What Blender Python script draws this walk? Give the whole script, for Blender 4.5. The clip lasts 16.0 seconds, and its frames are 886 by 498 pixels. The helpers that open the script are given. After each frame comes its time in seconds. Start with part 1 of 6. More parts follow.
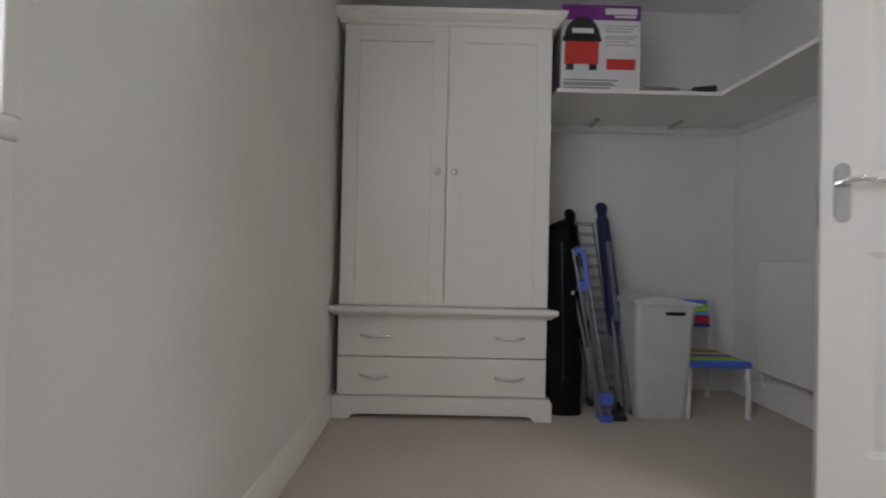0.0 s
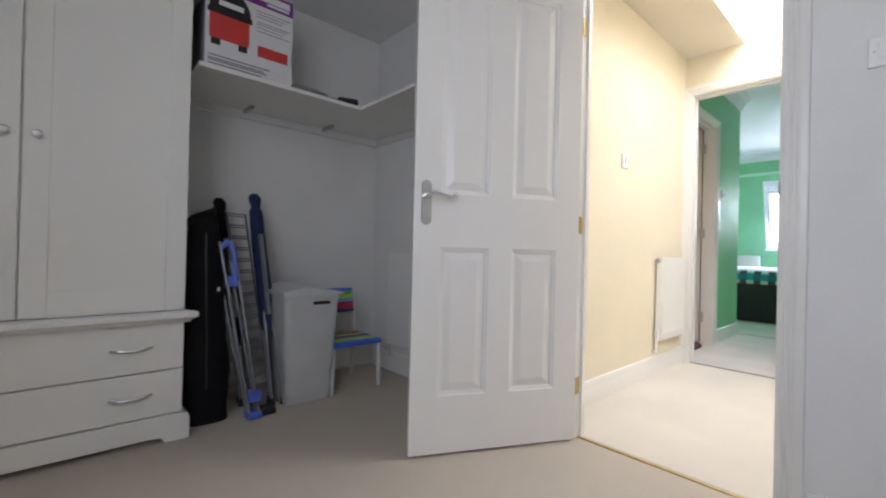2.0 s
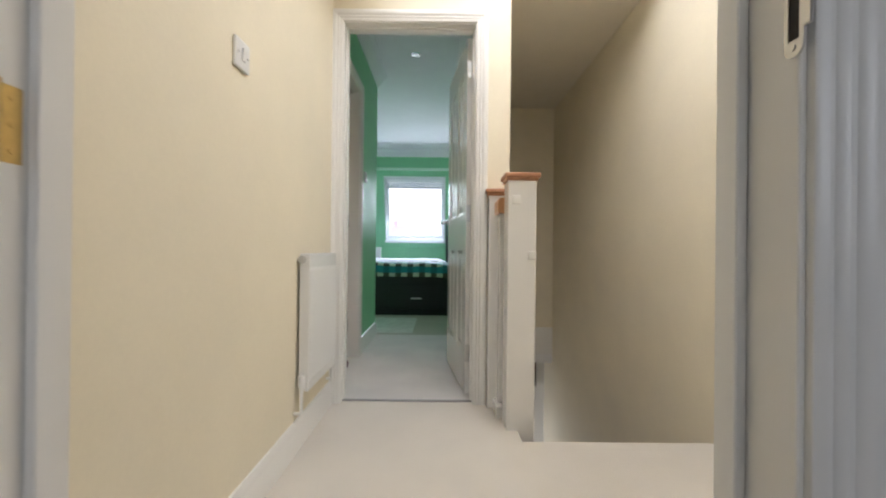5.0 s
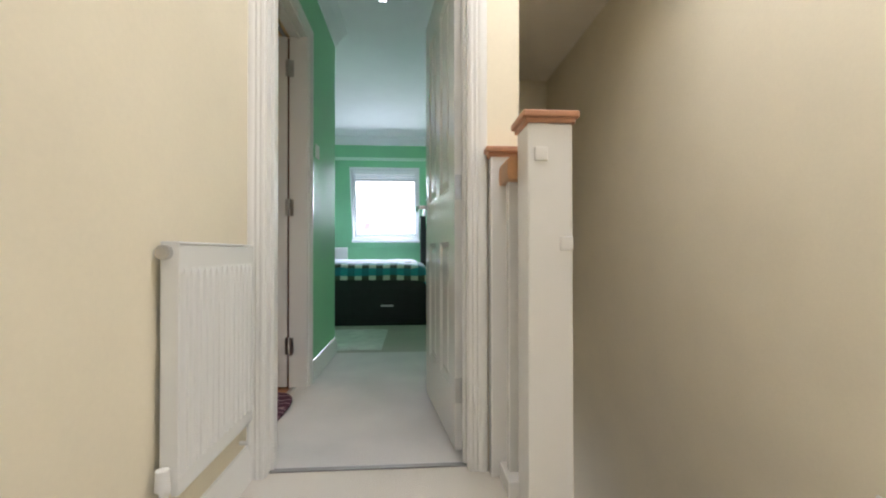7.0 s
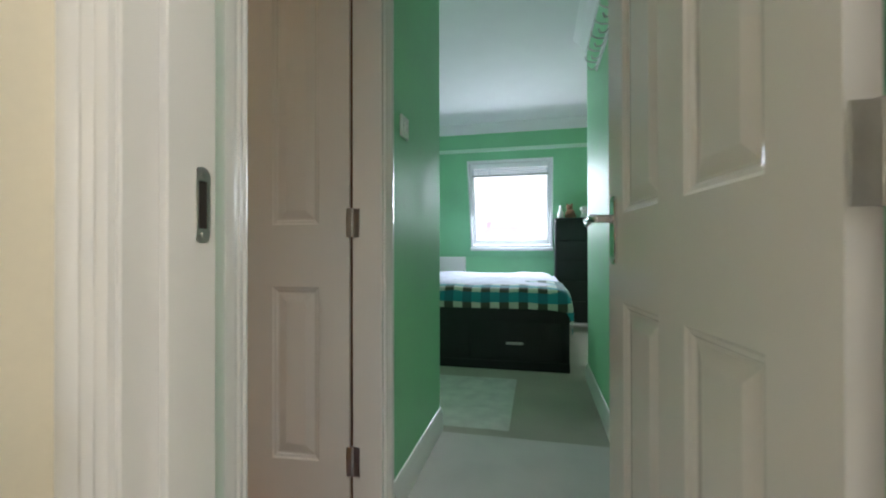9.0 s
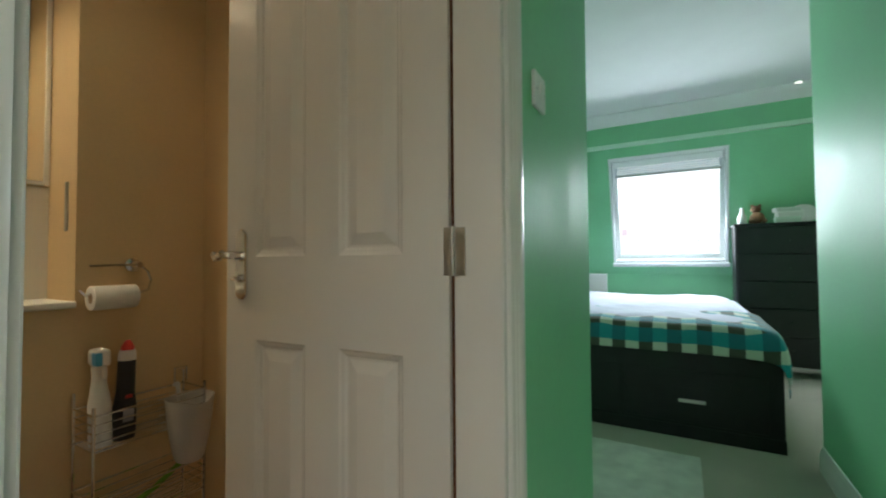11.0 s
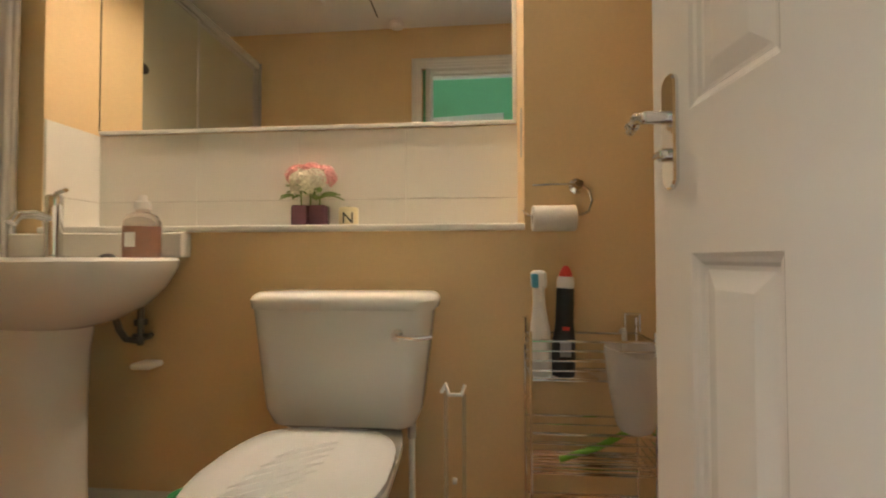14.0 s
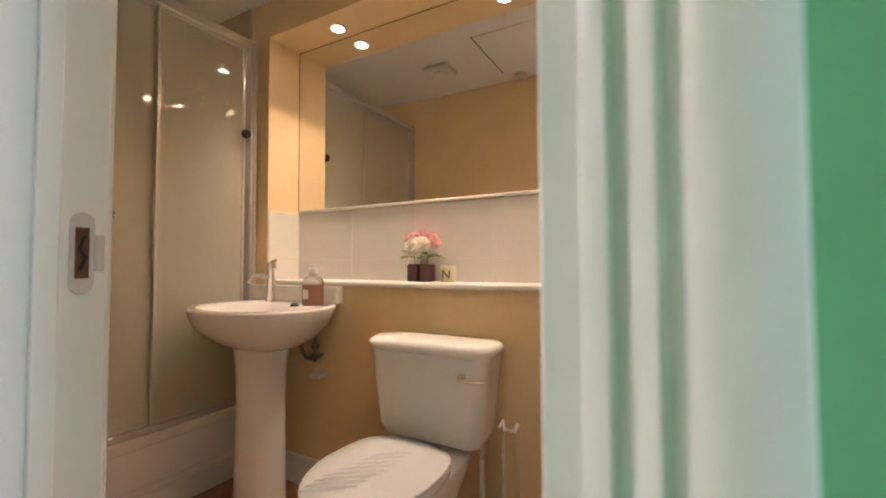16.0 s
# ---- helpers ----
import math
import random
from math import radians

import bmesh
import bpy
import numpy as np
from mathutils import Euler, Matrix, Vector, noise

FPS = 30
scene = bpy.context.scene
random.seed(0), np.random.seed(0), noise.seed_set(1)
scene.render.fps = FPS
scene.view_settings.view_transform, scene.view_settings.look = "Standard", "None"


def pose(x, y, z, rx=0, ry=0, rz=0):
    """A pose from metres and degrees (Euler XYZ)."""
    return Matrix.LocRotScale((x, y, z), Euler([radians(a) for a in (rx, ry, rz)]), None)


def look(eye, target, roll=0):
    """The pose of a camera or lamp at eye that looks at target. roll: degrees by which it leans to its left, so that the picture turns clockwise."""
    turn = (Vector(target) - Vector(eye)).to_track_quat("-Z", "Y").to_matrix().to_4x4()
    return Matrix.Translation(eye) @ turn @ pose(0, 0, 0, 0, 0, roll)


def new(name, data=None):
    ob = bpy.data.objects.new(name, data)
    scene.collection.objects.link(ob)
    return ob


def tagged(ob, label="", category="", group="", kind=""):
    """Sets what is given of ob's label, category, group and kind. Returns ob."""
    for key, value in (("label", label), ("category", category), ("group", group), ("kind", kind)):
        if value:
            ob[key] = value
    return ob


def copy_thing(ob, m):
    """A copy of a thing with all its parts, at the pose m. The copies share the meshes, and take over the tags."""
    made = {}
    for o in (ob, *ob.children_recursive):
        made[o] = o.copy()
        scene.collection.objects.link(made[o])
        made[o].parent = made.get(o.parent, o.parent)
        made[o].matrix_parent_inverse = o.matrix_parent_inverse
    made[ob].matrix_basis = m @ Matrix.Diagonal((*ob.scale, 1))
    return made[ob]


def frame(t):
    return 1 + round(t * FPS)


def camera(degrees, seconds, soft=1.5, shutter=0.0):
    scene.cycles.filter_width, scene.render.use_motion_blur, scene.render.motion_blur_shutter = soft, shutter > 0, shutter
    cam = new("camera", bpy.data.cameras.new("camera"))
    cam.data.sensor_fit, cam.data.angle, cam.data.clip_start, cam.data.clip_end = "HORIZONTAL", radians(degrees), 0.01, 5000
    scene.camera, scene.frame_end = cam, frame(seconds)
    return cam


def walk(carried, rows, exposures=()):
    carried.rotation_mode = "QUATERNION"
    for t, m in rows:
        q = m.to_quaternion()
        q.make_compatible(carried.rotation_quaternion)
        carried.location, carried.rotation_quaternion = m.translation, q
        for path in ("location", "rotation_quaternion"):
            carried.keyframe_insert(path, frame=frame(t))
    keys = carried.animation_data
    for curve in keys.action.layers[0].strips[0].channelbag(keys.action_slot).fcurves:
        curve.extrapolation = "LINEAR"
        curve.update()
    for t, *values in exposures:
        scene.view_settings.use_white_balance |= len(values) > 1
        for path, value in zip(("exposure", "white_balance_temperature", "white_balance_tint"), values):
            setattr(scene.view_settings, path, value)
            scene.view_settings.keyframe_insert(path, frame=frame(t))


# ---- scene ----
cam = camera(93.4, 16.0, 2.0, 0.25)
PATH = [
    (0, (0.929, 0.398, 0.824), (0.938, 2.398, 0.842), 1.3),
    (0.5, (0.931, 0.333, 0.838), (1.415, 2.273, 0.85), 1.2),
    (0.9, (0.936, 0.308, 0.851), (1.72, 2.148, 0.849), 1.6),
    (1, (0.949, 0.31, 0.852), (1.785, 2.126, 0.86), 1.3),
    (1.5, (1.001, 0.312, 0.844), (2.106, 1.979, 0.853), 1.3),
    (2, (1.068, 0.365, 0.838), (2.411, 1.847, 0.85), 1.4),
    (2.5, (1.229, 0.484, 0.837), (2.781, 1.745, 0.844), 1.4),
    (3, (1.45, 0.642, 0.839), (3.175, 1.653, 0.853), 1.4),
    (3.5, (1.683, 0.767, 0.837), (3.537, 1.517, 0.856), 1.2),
    (4, (1.941, 0.852, 0.832), (3.879, 1.344, 0.85), 0.9),
    (4.5, (2.223, 0.918, 0.85), (4.21, 1.149, 0.858), 0.8),
    (5, (2.422, 0.946, 0.855), (4.422, 0.939, 0.861), 0.6),
    (5.2, (2.483, 0.955, 0.858), (4.48, 0.852, 0.863), 0.6),
    (7.5, (3.494, 0.972, 0.800), (5.489, 0.836, 0.820), -0.1),
    (8, (3.832, 0.996, 0.834), (5.831, 1.055, 0.861), -0.5),
    (8.2, (3.965, 1.012, 0.863), (5.959, 1.171, 0.887), -0.3),
    (10.3, (4.854, 1.215, 1.085), (6.711, 1.957, 1.124), -0.6),
    (10.5, (4.898, 1.233, 1.078), (6.731, 2.032, 1.129), -0.5),
    (11, (4.993, 1.305, 1.06), (6.729, 2.297, 1.118), -0.4),
    (11.5, (5.063, 1.37, 1.009), (6.622, 2.622, 1.065), -0.2),
    (12, (5.174, 1.453, 0.963), (6.467, 2.978, 1.007), -0.2),
    (12.5, (5.241, 1.52, 0.891), (6.235, 3.255, 0.934), 0.1),
    (13, (5.285, 1.577, 0.86), (5.924, 3.472, 0.903), 0.0),
    (13.5, (5.354, 1.61, 0.85), (5.58, 3.597, 0.894), 0.0),
    (14, (5.391, 1.632, 0.847), (5.224, 3.624, 0.893), -0.1),
    (14.5, (5.448, 1.594, 0.86), (4.958, 3.532, 0.915), -0.0),
    (15, (5.55, 1.526, 0.905), (4.785, 3.374, 0.954), -0.2),
    (15.5, (5.67, 1.483, 0.975), (4.746, 3.257, 1.006), -0.6),
    (16, (5.806, 1.437, 1.028), (4.836, 3.184, 1.099), -0.2),
]
EXPOSURES = [
    (0.0, 0.18, 6400, 18), (1.0, 0.34, 6350, 18), (1.5, 0.36, 6300, 18), (2.5, -0.05, 6000, 19), (3.5, -0.50, 6100, 19), (5.0, -0.56, 6200, 17),
    (7.5, -0.40, 6200, 16), (8.2, -0.58, 6250, 16), (10.5, -0.52, 6300, 4), (12.0, -0.50, 6500, 10), (13.0, 0.06, 6500, 14), (14.0, 0.54, 6350, 15),
    (15.0, 0.86, 6150, 16), (15.5, 0.88, 5950, 19), (16.0, 0.82, 6250, 28),
]
walk(cam, [(t, look(eye, target, roll)) for t, eye, target, roll in PATH], EXPOSURES)

# ---- world and large lights ----
world = bpy.data.worlds.new("sky")
scene.world = world
world.use_nodes = True
_bg = world.node_tree.nodes["Background"]
_sky = world.node_tree.nodes.new("ShaderNodeTexSky")
_sky.sky_type = "NISHITA"
_sky.sun_disc = False
_sky.sun_elevation = radians(48)
_sky.sun_rotation = radians(120)
world.node_tree.links.new(_sky.outputs[0], _bg.inputs[0])
_bg.inputs[1].default_value = 0.12
_sun = bpy.data.lights.new("sun", "SUN")
_sun.energy, _sun.angle, _sun.color = 1.0, radians(15), (1.0, 0.97, 0.92)
_so = new("sun", _sun)
_so.matrix_world = look((0, 0, 10), (-4.0, -2.6, 0.0))


def area(name, eye, target, sx, sy, watts, colour):
    """An area lamp that gives the sky's light, in an opening or as added fill."""
    d = bpy.data.lights.new(name, "AREA")
    d.shape, d.size, d.size_y, d.energy, d.color = "RECTANGLE", sx, sy, watts, colour
    o = new(name, d)
    o.matrix_world = look(eye, target)
    return o


def spot(name, eye, watts, colour, angle=110, blend=1.0, size=0.03):
    d = bpy.data.lights.new(name, "SPOT")
    d.energy, d.color, d.spot_size, d.spot_blend, d.shadow_soft_size = watts, colour, radians(angle), blend, size
    o = new(name, d)
    o.matrix_world = look(eye, (eye[0], eye[1] + 0.001, eye[2] - 1))
    return o


DAY = (0.93, 0.97, 1.0)
WARM = (1.0, 0.72, 0.42)
area("box_room_window_light", (0.33, 0.2, 1.53), (2.0, 0.72, 1.05), 1.2, 1.1, 14, DAY)
area("bedroom_window_light", (9.91, 1.43, 1.70), (8.0, 1.43, 0.45), 0.9, 0.76, 64, (0.82, 0.91, 1.0))
area("skylight_light", (4.0, 0.42, 3.12), (4.25, 0.3, 0.0), 1.2, 1.2, 54, (1.0, 0.99, 0.97))
# unseen fill lamp for the stair foot; the wall behind has no opening
area("downstairs_fill_light", (7.33, 0.55, -1.45), (7.25, -0.33, -1.35), 0.30, 1.5, 9, DAY)

# ---- materials ----


def mat(name, colour, rough=0.5, vary=0.06, scale=6.0, bump=0.0, bump_scale=200.0, metal=0.0, coat=0.0, spec=0.5, second=None, transmission=0.0, ior=1.45, sheen=0.0):
    """Paint, plaster, fabric and so on: a base colour that varies at two scales, with a fine relief."""
    m = bpy.data.materials.new(name)
    m.use_nodes = True
    nt = m.node_tree
    b = nt.nodes["Principled BSDF"]
    tc = nt.nodes.new("ShaderNodeTexCoord")
    n1 = nt.nodes.new("ShaderNodeTexNoise")
    n1.inputs["Scale"].default_value = scale
    n1.inputs["Detail"].default_value = 5
    n2 = nt.nodes.new("ShaderNodeTexNoise")
    n2.inputs["Scale"].default_value = bump_scale
    n2.inputs["Detail"].default_value = 3
    nt.links.new(tc.outputs["Object"], n1.inputs["Vector"])
    nt.links.new(tc.outputs["Object"], n2.inputs["Vector"])
    mixf = nt.nodes.new("ShaderNodeMath")
    mixf.operation = "MULTIPLY_ADD"
    nt.links.new(n2.outputs["Fac"], mixf.inputs[0])
    mixf.inputs[1].default_value = 0.35 if vary > 0.012 else 0.06
    nt.links.new(n1.outputs["Fac"], mixf.inputs[2])
    ramp = nt.nodes.new("ShaderNodeValToRGB")
    lo = second or tuple(c * (1 - vary * 1.6) for c in colour)
    hi = tuple(min(1, c * (1 + vary)) for c in colour)
    ramp.color_ramp.elements[0].position, ramp.color_ramp.elements[1].position = 0.45, 0.9
    ramp.color_ramp.elements[0].color, ramp.color_ramp.elements[1].color = (*lo, 1), (*hi, 1)
    nt.links.new(mixf.outputs[0], ramp.inputs[0])
    nt.links.new(ramp.outputs[0], b.inputs["Base Color"])
    rr = nt.nodes.new("ShaderNodeMapRange")
    rr.inputs[1].default_value, rr.inputs[2].default_value = 0.3, 0.75
    rr.inputs[3].default_value, rr.inputs[4].default_value = max(0.02, rough * 0.85), min(1, rough * 1.15)
    nt.links.new(n1.outputs["Fac"], rr.inputs[0])
    if vary > 0.012:
        nt.links.new(rr.outputs[0], b.inputs["Roughness"])
    else:
        b.inputs["Roughness"].default_value = rough
    b.inputs["Metallic"].default_value = metal
    b.inputs["Coat Weight"].default_value = coat
    b.inputs["Specular IOR Level"].default_value = spec
    b.inputs["Transmission Weight"].default_value = transmission
    b.inputs["IOR"].default_value = ior
    b.inputs["Sheen Weight"].default_value = sheen
    if bump > 0:
        bp = nt.nodes.new("ShaderNodeBump")
        bp.inputs["Strength"].default_value = bump
        bp.inputs["Distance"].default_value = 0.004
        nt.links.new(n2.outputs["Fac"], bp.inputs["Height"])
        nt.links.new(bp.outputs[0], b.inputs["Normal"])
    return m


def glow(name, colour, strength):
    m = bpy.data.materials.new(name)
    m.use_nodes = True
    b = m.node_tree.nodes["Principled BSDF"]
    b.inputs["Emission Color"].default_value = (*colour, 1)
    b.inputs["Emission Strength"].default_value = strength
    b.inputs["Base Color"].default_value = (0.8, 0.8, 0.8, 1)
    return m


GREYWHITE = mat("grey_white_wall_paint", (0.76, 0.755, 0.735), 0.7, 0.03, 3, 0.06, 90)
CREAM = mat("cream_wall_paint", (0.805, 0.737, 0.572), 0.65, 0.03, 3, 0.06, 90)
GREEN = mat("green_satin_wall_paint", (0.27, 0.64, 0.36), 0.52, 0.04, 3, 0.05, 60)
BEIGE = mat("beige_bathroom_paint", (0.78, 0.585, 0.325), 0.45, 0.04, 3, 0.06, 90)
CEIL = mat("white_ceiling_paint", (0.80, 0.80, 0.79), 0.85, 0.02, 4, 0.06, 120)
CEIL_CREAM = mat("warm_ceiling_paint", (0.80, 0.74, 0.62), 0.85, 0.02, 4, 0.06, 120)
GLOSS = mat("white_gloss_paint", (0.78, 0.77, 0.74), 0.16, 0.012, 1.5, 0.02, 30)
TRIM = mat("white_trim_paint", (0.80, 0.79, 0.75), 0.28, 0.010, 1.5)
FURN = mat("white_painted_furniture", (0.83, 0.82, 0.775), 0.32, 0.012, 1.5, 0.02, 70)
CARPET = mat("beige_carpet", (0.56, 0.49, 0.39), 0.95, 0.05, 2.2, 0.9, 420, sheen=0.2)
CARPET_HALL = mat("cream_carpet", (0.72, 0.67, 0.58), 0.95, 0.05, 2.2, 0.9, 420, sheen=0.2)
CARPET_BED = mat("pale_grey_carpet", (0.64, 0.61, 0.57), 0.95, 0.08, 3, 0.9, 420, sheen=0.2)
CHROME = mat("polished_chrome", (0.78, 0.78, 0.78), 0.10, 0.02, 8, metal=1.0)
STEEL = mat("brushed_steel", (0.55, 0.55, 0.54), 0.32, 0.05, 20, metal=1.0)
BRASS = mat("tarnished_brass", (0.62, 0.45, 0.18), 0.35, 0.1, 30, metal=1.0)
RADW = mat("white_radiator_enamel", (0.80, 0.80, 0.77), 0.3, 0.010, 1.5)
PLASTIC = mat("white_plastic", (0.80, 0.80, 0.78), 0.35, 0.010, 3)
DARKLINE = mat("dark_gap", (0.03, 0.025, 0.02), 0.9, 0.1, 8)
PINKWOOD = mat("varnished_pine", (0.50, 0.25, 0.14), 0.4, 0.15, 14)
BLACKWOOD = mat("black_brown_veneer", (0.010, 0.011, 0.012), 0.45, 0.2, 12)
LAMINATE = mat("orange_brown_laminate", (0.42, 0.20, 0.09), 0.35, 0.18, 9)
CERAMIC = mat("white_glazed_ceramic", (0.80, 0.79, 0.76), 0.08, 0.010, 2, coat=0.3)
TILE = mat("white_glazed_tile", (0.82, 0.80, 0.74), 0.12, 0.012, 3)

# ---- mesh helpers ----


def bx(bm, x0, x1, y0, y1, z0, z1, bevel=0.0, seg=2):
    """Adds a box to bm, with rounded edges when bevel is given."""
    r = bmesh.ops.create_cube(bm, size=1.0, matrix=Matrix.LocRotScale(((x0 + x1) / 2, (y0 + y1) / 2, (z0 + z1) / 2), None, (abs(x1 - x0), abs(y1 - y0), abs(z1 - z0))))
    if bevel > 0:
        es = list({e for v in r["verts"] for e in v.link_edges})
        bmesh.ops.bevel(bm, geom=es, offset=bevel, segments=seg, profile=0.5, affect="EDGES")
    return bm


def box(x0, x1, y0, y1, z0, z1, bevel=0.0, seg=2):
    return bx(bmesh.new(), x0, x1, y0, y1, z0, z1, bevel, seg)


def rod(bm, a, b, r, n=12, r2=None):
    """Adds a round bar from a to b."""
    a, b = Vector(a), Vector(b)
    d = b - a
    m = Matrix.Translation((a + b) / 2) @ d.to_track_quat("Z", "Y").to_matrix().to_4x4()
    bmesh.ops.create_cone(bm, cap_ends=True, segments=n, radius1=r, radius2=r if r2 is None else r2, depth=d.length, matrix=m)
    return bm


def tube(bm, pts, r, n=8):
    """Adds a bent wire or tube through pts, with round joints."""
    for a, b in zip(pts, pts[1:]):
        rod(bm, a, b, r, n)
    for p in pts[1:-1]:
        bmesh.ops.create_uvsphere(bm, u_segments=n, v_segments=6, radius=r, matrix=Matrix.Translation(p))
    return bm


def lathe(bm, profile, centre=(0, 0, 0), n=28, sx=1.0, sy=1.0):
    """Turns a profile of (radius, height) about the z axis."""
    rings = []
    for r, z in profile:
        rings.append([bm.verts.new((centre[0] + max(r, 0.0005) * sx * math.cos(2 * math.pi * k / n), centre[1] + max(r, 0.0005) * sy * math.sin(2 * math.pi * k / n), centre[2] + z)) for k in range(n)])
    for a, b in zip(rings, rings[1:]):
        for k in range(n):
            bm.faces.new((a[k], a[(k + 1) % n], b[(k + 1) % n], b[k]))
    bm.faces.new(list(reversed(rings[0])))
    bm.faces.new(rings[-1])
    return bm


def loft(bm, rings):
    """Skins closed rings of equal length, capped at both ends."""
    vs = [[bm.verts.new(p) for p in ring] for ring in rings]
    n = len(vs[0])
    for a, b in zip(vs, vs[1:]):
        for k in range(n):
            bm.faces.new((a[k], a[(k + 1) % n], b[(k + 1) % n], b[k]))
    bm.faces.new(list(reversed(vs[0])))
    bm.faces.new(vs[-1])
    return bm


def sweep(bm, profile, a, b, out):
    """Extrudes a profile of (out, up) from a to b along the floor or a wall; out is the way that it stands proud."""
    a, b, out = Vector(a), Vector(b), Vector(out)
    up = Vector((0, 0, 1)) if abs((b - a).normalized().z) < 0.5 else (b - a).normalized().cross(out)
    ra = [bm.verts.new(a + out * p + up * q) for p, q in profile]
    rb = [bm.verts.new(b + out * p + up * q) for p, q in profile]
    n = len(profile)
    for k in range(n):
        bm.faces.new((ra[k], ra[(k + 1) % n], rb[(k + 1) % n], rb[k]))
    bm.faces.new(list(reversed(ra)))
    bm.faces.new(rb)
    return bm


def obj(name, bm, material, smooth=False):
    bmesh.ops.recalc_face_normals(bm, faces=bm.faces)
    me = bpy.data.meshes.new(name)
    bm.to_mesh(me)
    bm.free()
    me.materials.append(material)
    if smooth:
        for p in me.polygons:
            p.use_smooth = True
        me.set_sharp_from_angle(angle=radians(40))
    return new(name, me)


def part(name, bm, material, parent, label="", smooth=False, at=None):
    """One mesh of its own under a thing or a part."""
    o = obj(name, bm, material, smooth)
    o.parent = parent
    if at is not None:
        o.matrix_basis = at
    if label:
        tagged(o, label)
    return o


def thing(name, label, category, at, group=""):
    """An empty at the base of a thing, which parents its parts."""
    e = new(name)
    e.empty_display_size = 0.05
    e.matrix_basis = at
    return tagged(e, label, category, group, "")


def setting(name, bm, material, label="", smooth=False):
    return tagged(obj(name, bm, material, smooth), label, "", "", "structure")


def wall_x(name, x0, x1, y0, y1, z0, z1, material, holes=(), label=""):
    """A wall that runs along y, with holes (y0, y1, z0, z1) right through it."""
    bm = bmesh.new()
    ys = sorted({y0, y1, *[h[0] for h in holes], *[h[1] for h in holes]})
    for a, b in zip(ys, ys[1:]):
        zs = [(z0, z1)]
        for h in holes:
            if h[0] <= a + 1e-6 and h[1] >= b - 1e-6:
                zs = [q for (p, r) in zs for q in ((p, min(r, h[2])), (max(p, h[3]), r)) if q[1] - q[0] > 1e-4]
        for p, r in zs:
            bx(bm, x0, x1, a, b, p, r)
    return setting(name, bm, material, label)


def wall_y(name, x0, x1, y0, y1, z0, z1, material, holes=(), label=""):
    """A wall that runs along x, with holes (x0, x1, z0, z1) right through it."""
    bm = bmesh.new()
    xs = sorted({x0, x1, *[h[0] for h in holes], *[h[1] for h in holes]})
    for a, b in zip(xs, xs[1:]):
        zs = [(z0, z1)]
        for h in holes:
            if h[0] <= a + 1e-6 and h[1] >= b - 1e-6:
                zs = [q for (p, r) in zs for q in ((p, min(r, h[2])), (max(p, h[3]), r)) if q[1] - q[0] > 1e-4]
        for p, r in zs:
            bx(bm, a, b, y0, y1, p, r)
    return setting(name, bm, material, label)


# ---- the large structure ----
# box room: x 0.39 to 2.83, y -1.3 to 3.03
D1Y0, D1Y1, DH = 0.615, 1.385, 2.13
wall_x("wall_west", 0.25, 0.39, -1.3, 3.03, 0, 2.38, GREYWHITE, [(-0.45, 0.90, 0.98, 2.08)], "grey-white painted plaster wall with a window")
wall_y("wall_north", 0.25, 2.835, 3.03, 3.13, 0, 2.38, GREYWHITE, (), "grey-white painted plaster wall")
wall_x("wall_east", 2.785, 2.835, -1.3, 3.03, 0, 2.38, GREYWHITE, [(D1Y0, D1Y1, 0, DH)], "grey-white painted wall with a doorway")
wall_y("wall_south", 0.25, 2.835, -1.4, -1.3, 0, 2.38, GREYWHITE, (), "grey-white painted plaster wall")
setting("ceiling", box(0.25, 2.835, -1.4, 3.13, 2.38, 2.45), CEIL, "plain white ceiling")
setting("floor", box(0.25, 2.865, -1.4, 3.13, -0.1, 0.0), CARPET, "beige cut-pile carpet")

# hall and stairwell
wall_x("wall_hall_west", 2.835, 2.89, -0.33, 1.56, 0, 2.43, CREAM, [(D1Y0, D1Y1, 0, DH)], "cream painted wall with a doorway")
wall_y("wall_hall_north", 2.835, 4.82, 1.56, 1.68, 0, 3.2, CREAM, (), "cream painted wall")
D2Y0, D2Y1 = 0.745, 1.52
wall_x("wall_hall_east", 4.75, 4.82, 0.57, 1.56, 0, 3.2, CREAM, [(D2Y0, D2Y1, 0, DH + 0.01)], "cream painted wall with a doorway")
wall_y("wall_stairs_south", 2.835, 9.6, -0.43, -0.33, -2.7, 3.2, CREAM, (), "cream painted wall down the stairwell")
wall_y("wall_stairs_north", 4.82, 7.2, 0.57, 0.65, -2.7, 2.49, CREAM, (), "cream painted wall beside the stairs")
wall_x("wall_stairs_east", 7.2, 7.3, -0.33, 0.65, -0.32, 2.49, CREAM, (), "cream painted wall above the stairs")
setting("trim_stair_apron", box(7.185, 7.2, -0.33, 0.57, -0.32, -0.015), TRIM, "white apron board above the stairs")
setting("ceiling_stairs", box(4.75, 7.3, -0.43, 0.57, 2.49, 2.56), CEIL_CREAM, "plain ceiling above the stairs")
setting("ceiling_downstairs", box(7.2, 9.7, -0.43, 0.65, -0.42, -0.32), CEIL, "plain white ceiling downstairs")
wall_x("wall_downstairs_east", 7.55, 7.65, -0.33, 0.57, -2.7, -0.32, GREYWHITE, (), "pale painted wall downstairs")
wall_y("wall_downstairs_north", 7.2, 9.6, 0.57, 0.65, -2.7, -0.32, GREYWHITE, (), "pale painted wall downstairs")
setting("floor_downstairs", box(4.2, 9.7, -0.43, 0.65, -2.8, -2.7), CARPET_HALL, "cream carpet downstairs")
bm = bmesh.new()
bx(bm, 2.865, 4.295, -0.33, 1.68, -0.24, 0.0)
bx(bm, 4.295, 4.785, 0.575, 1.68, -0.24, 0.0)
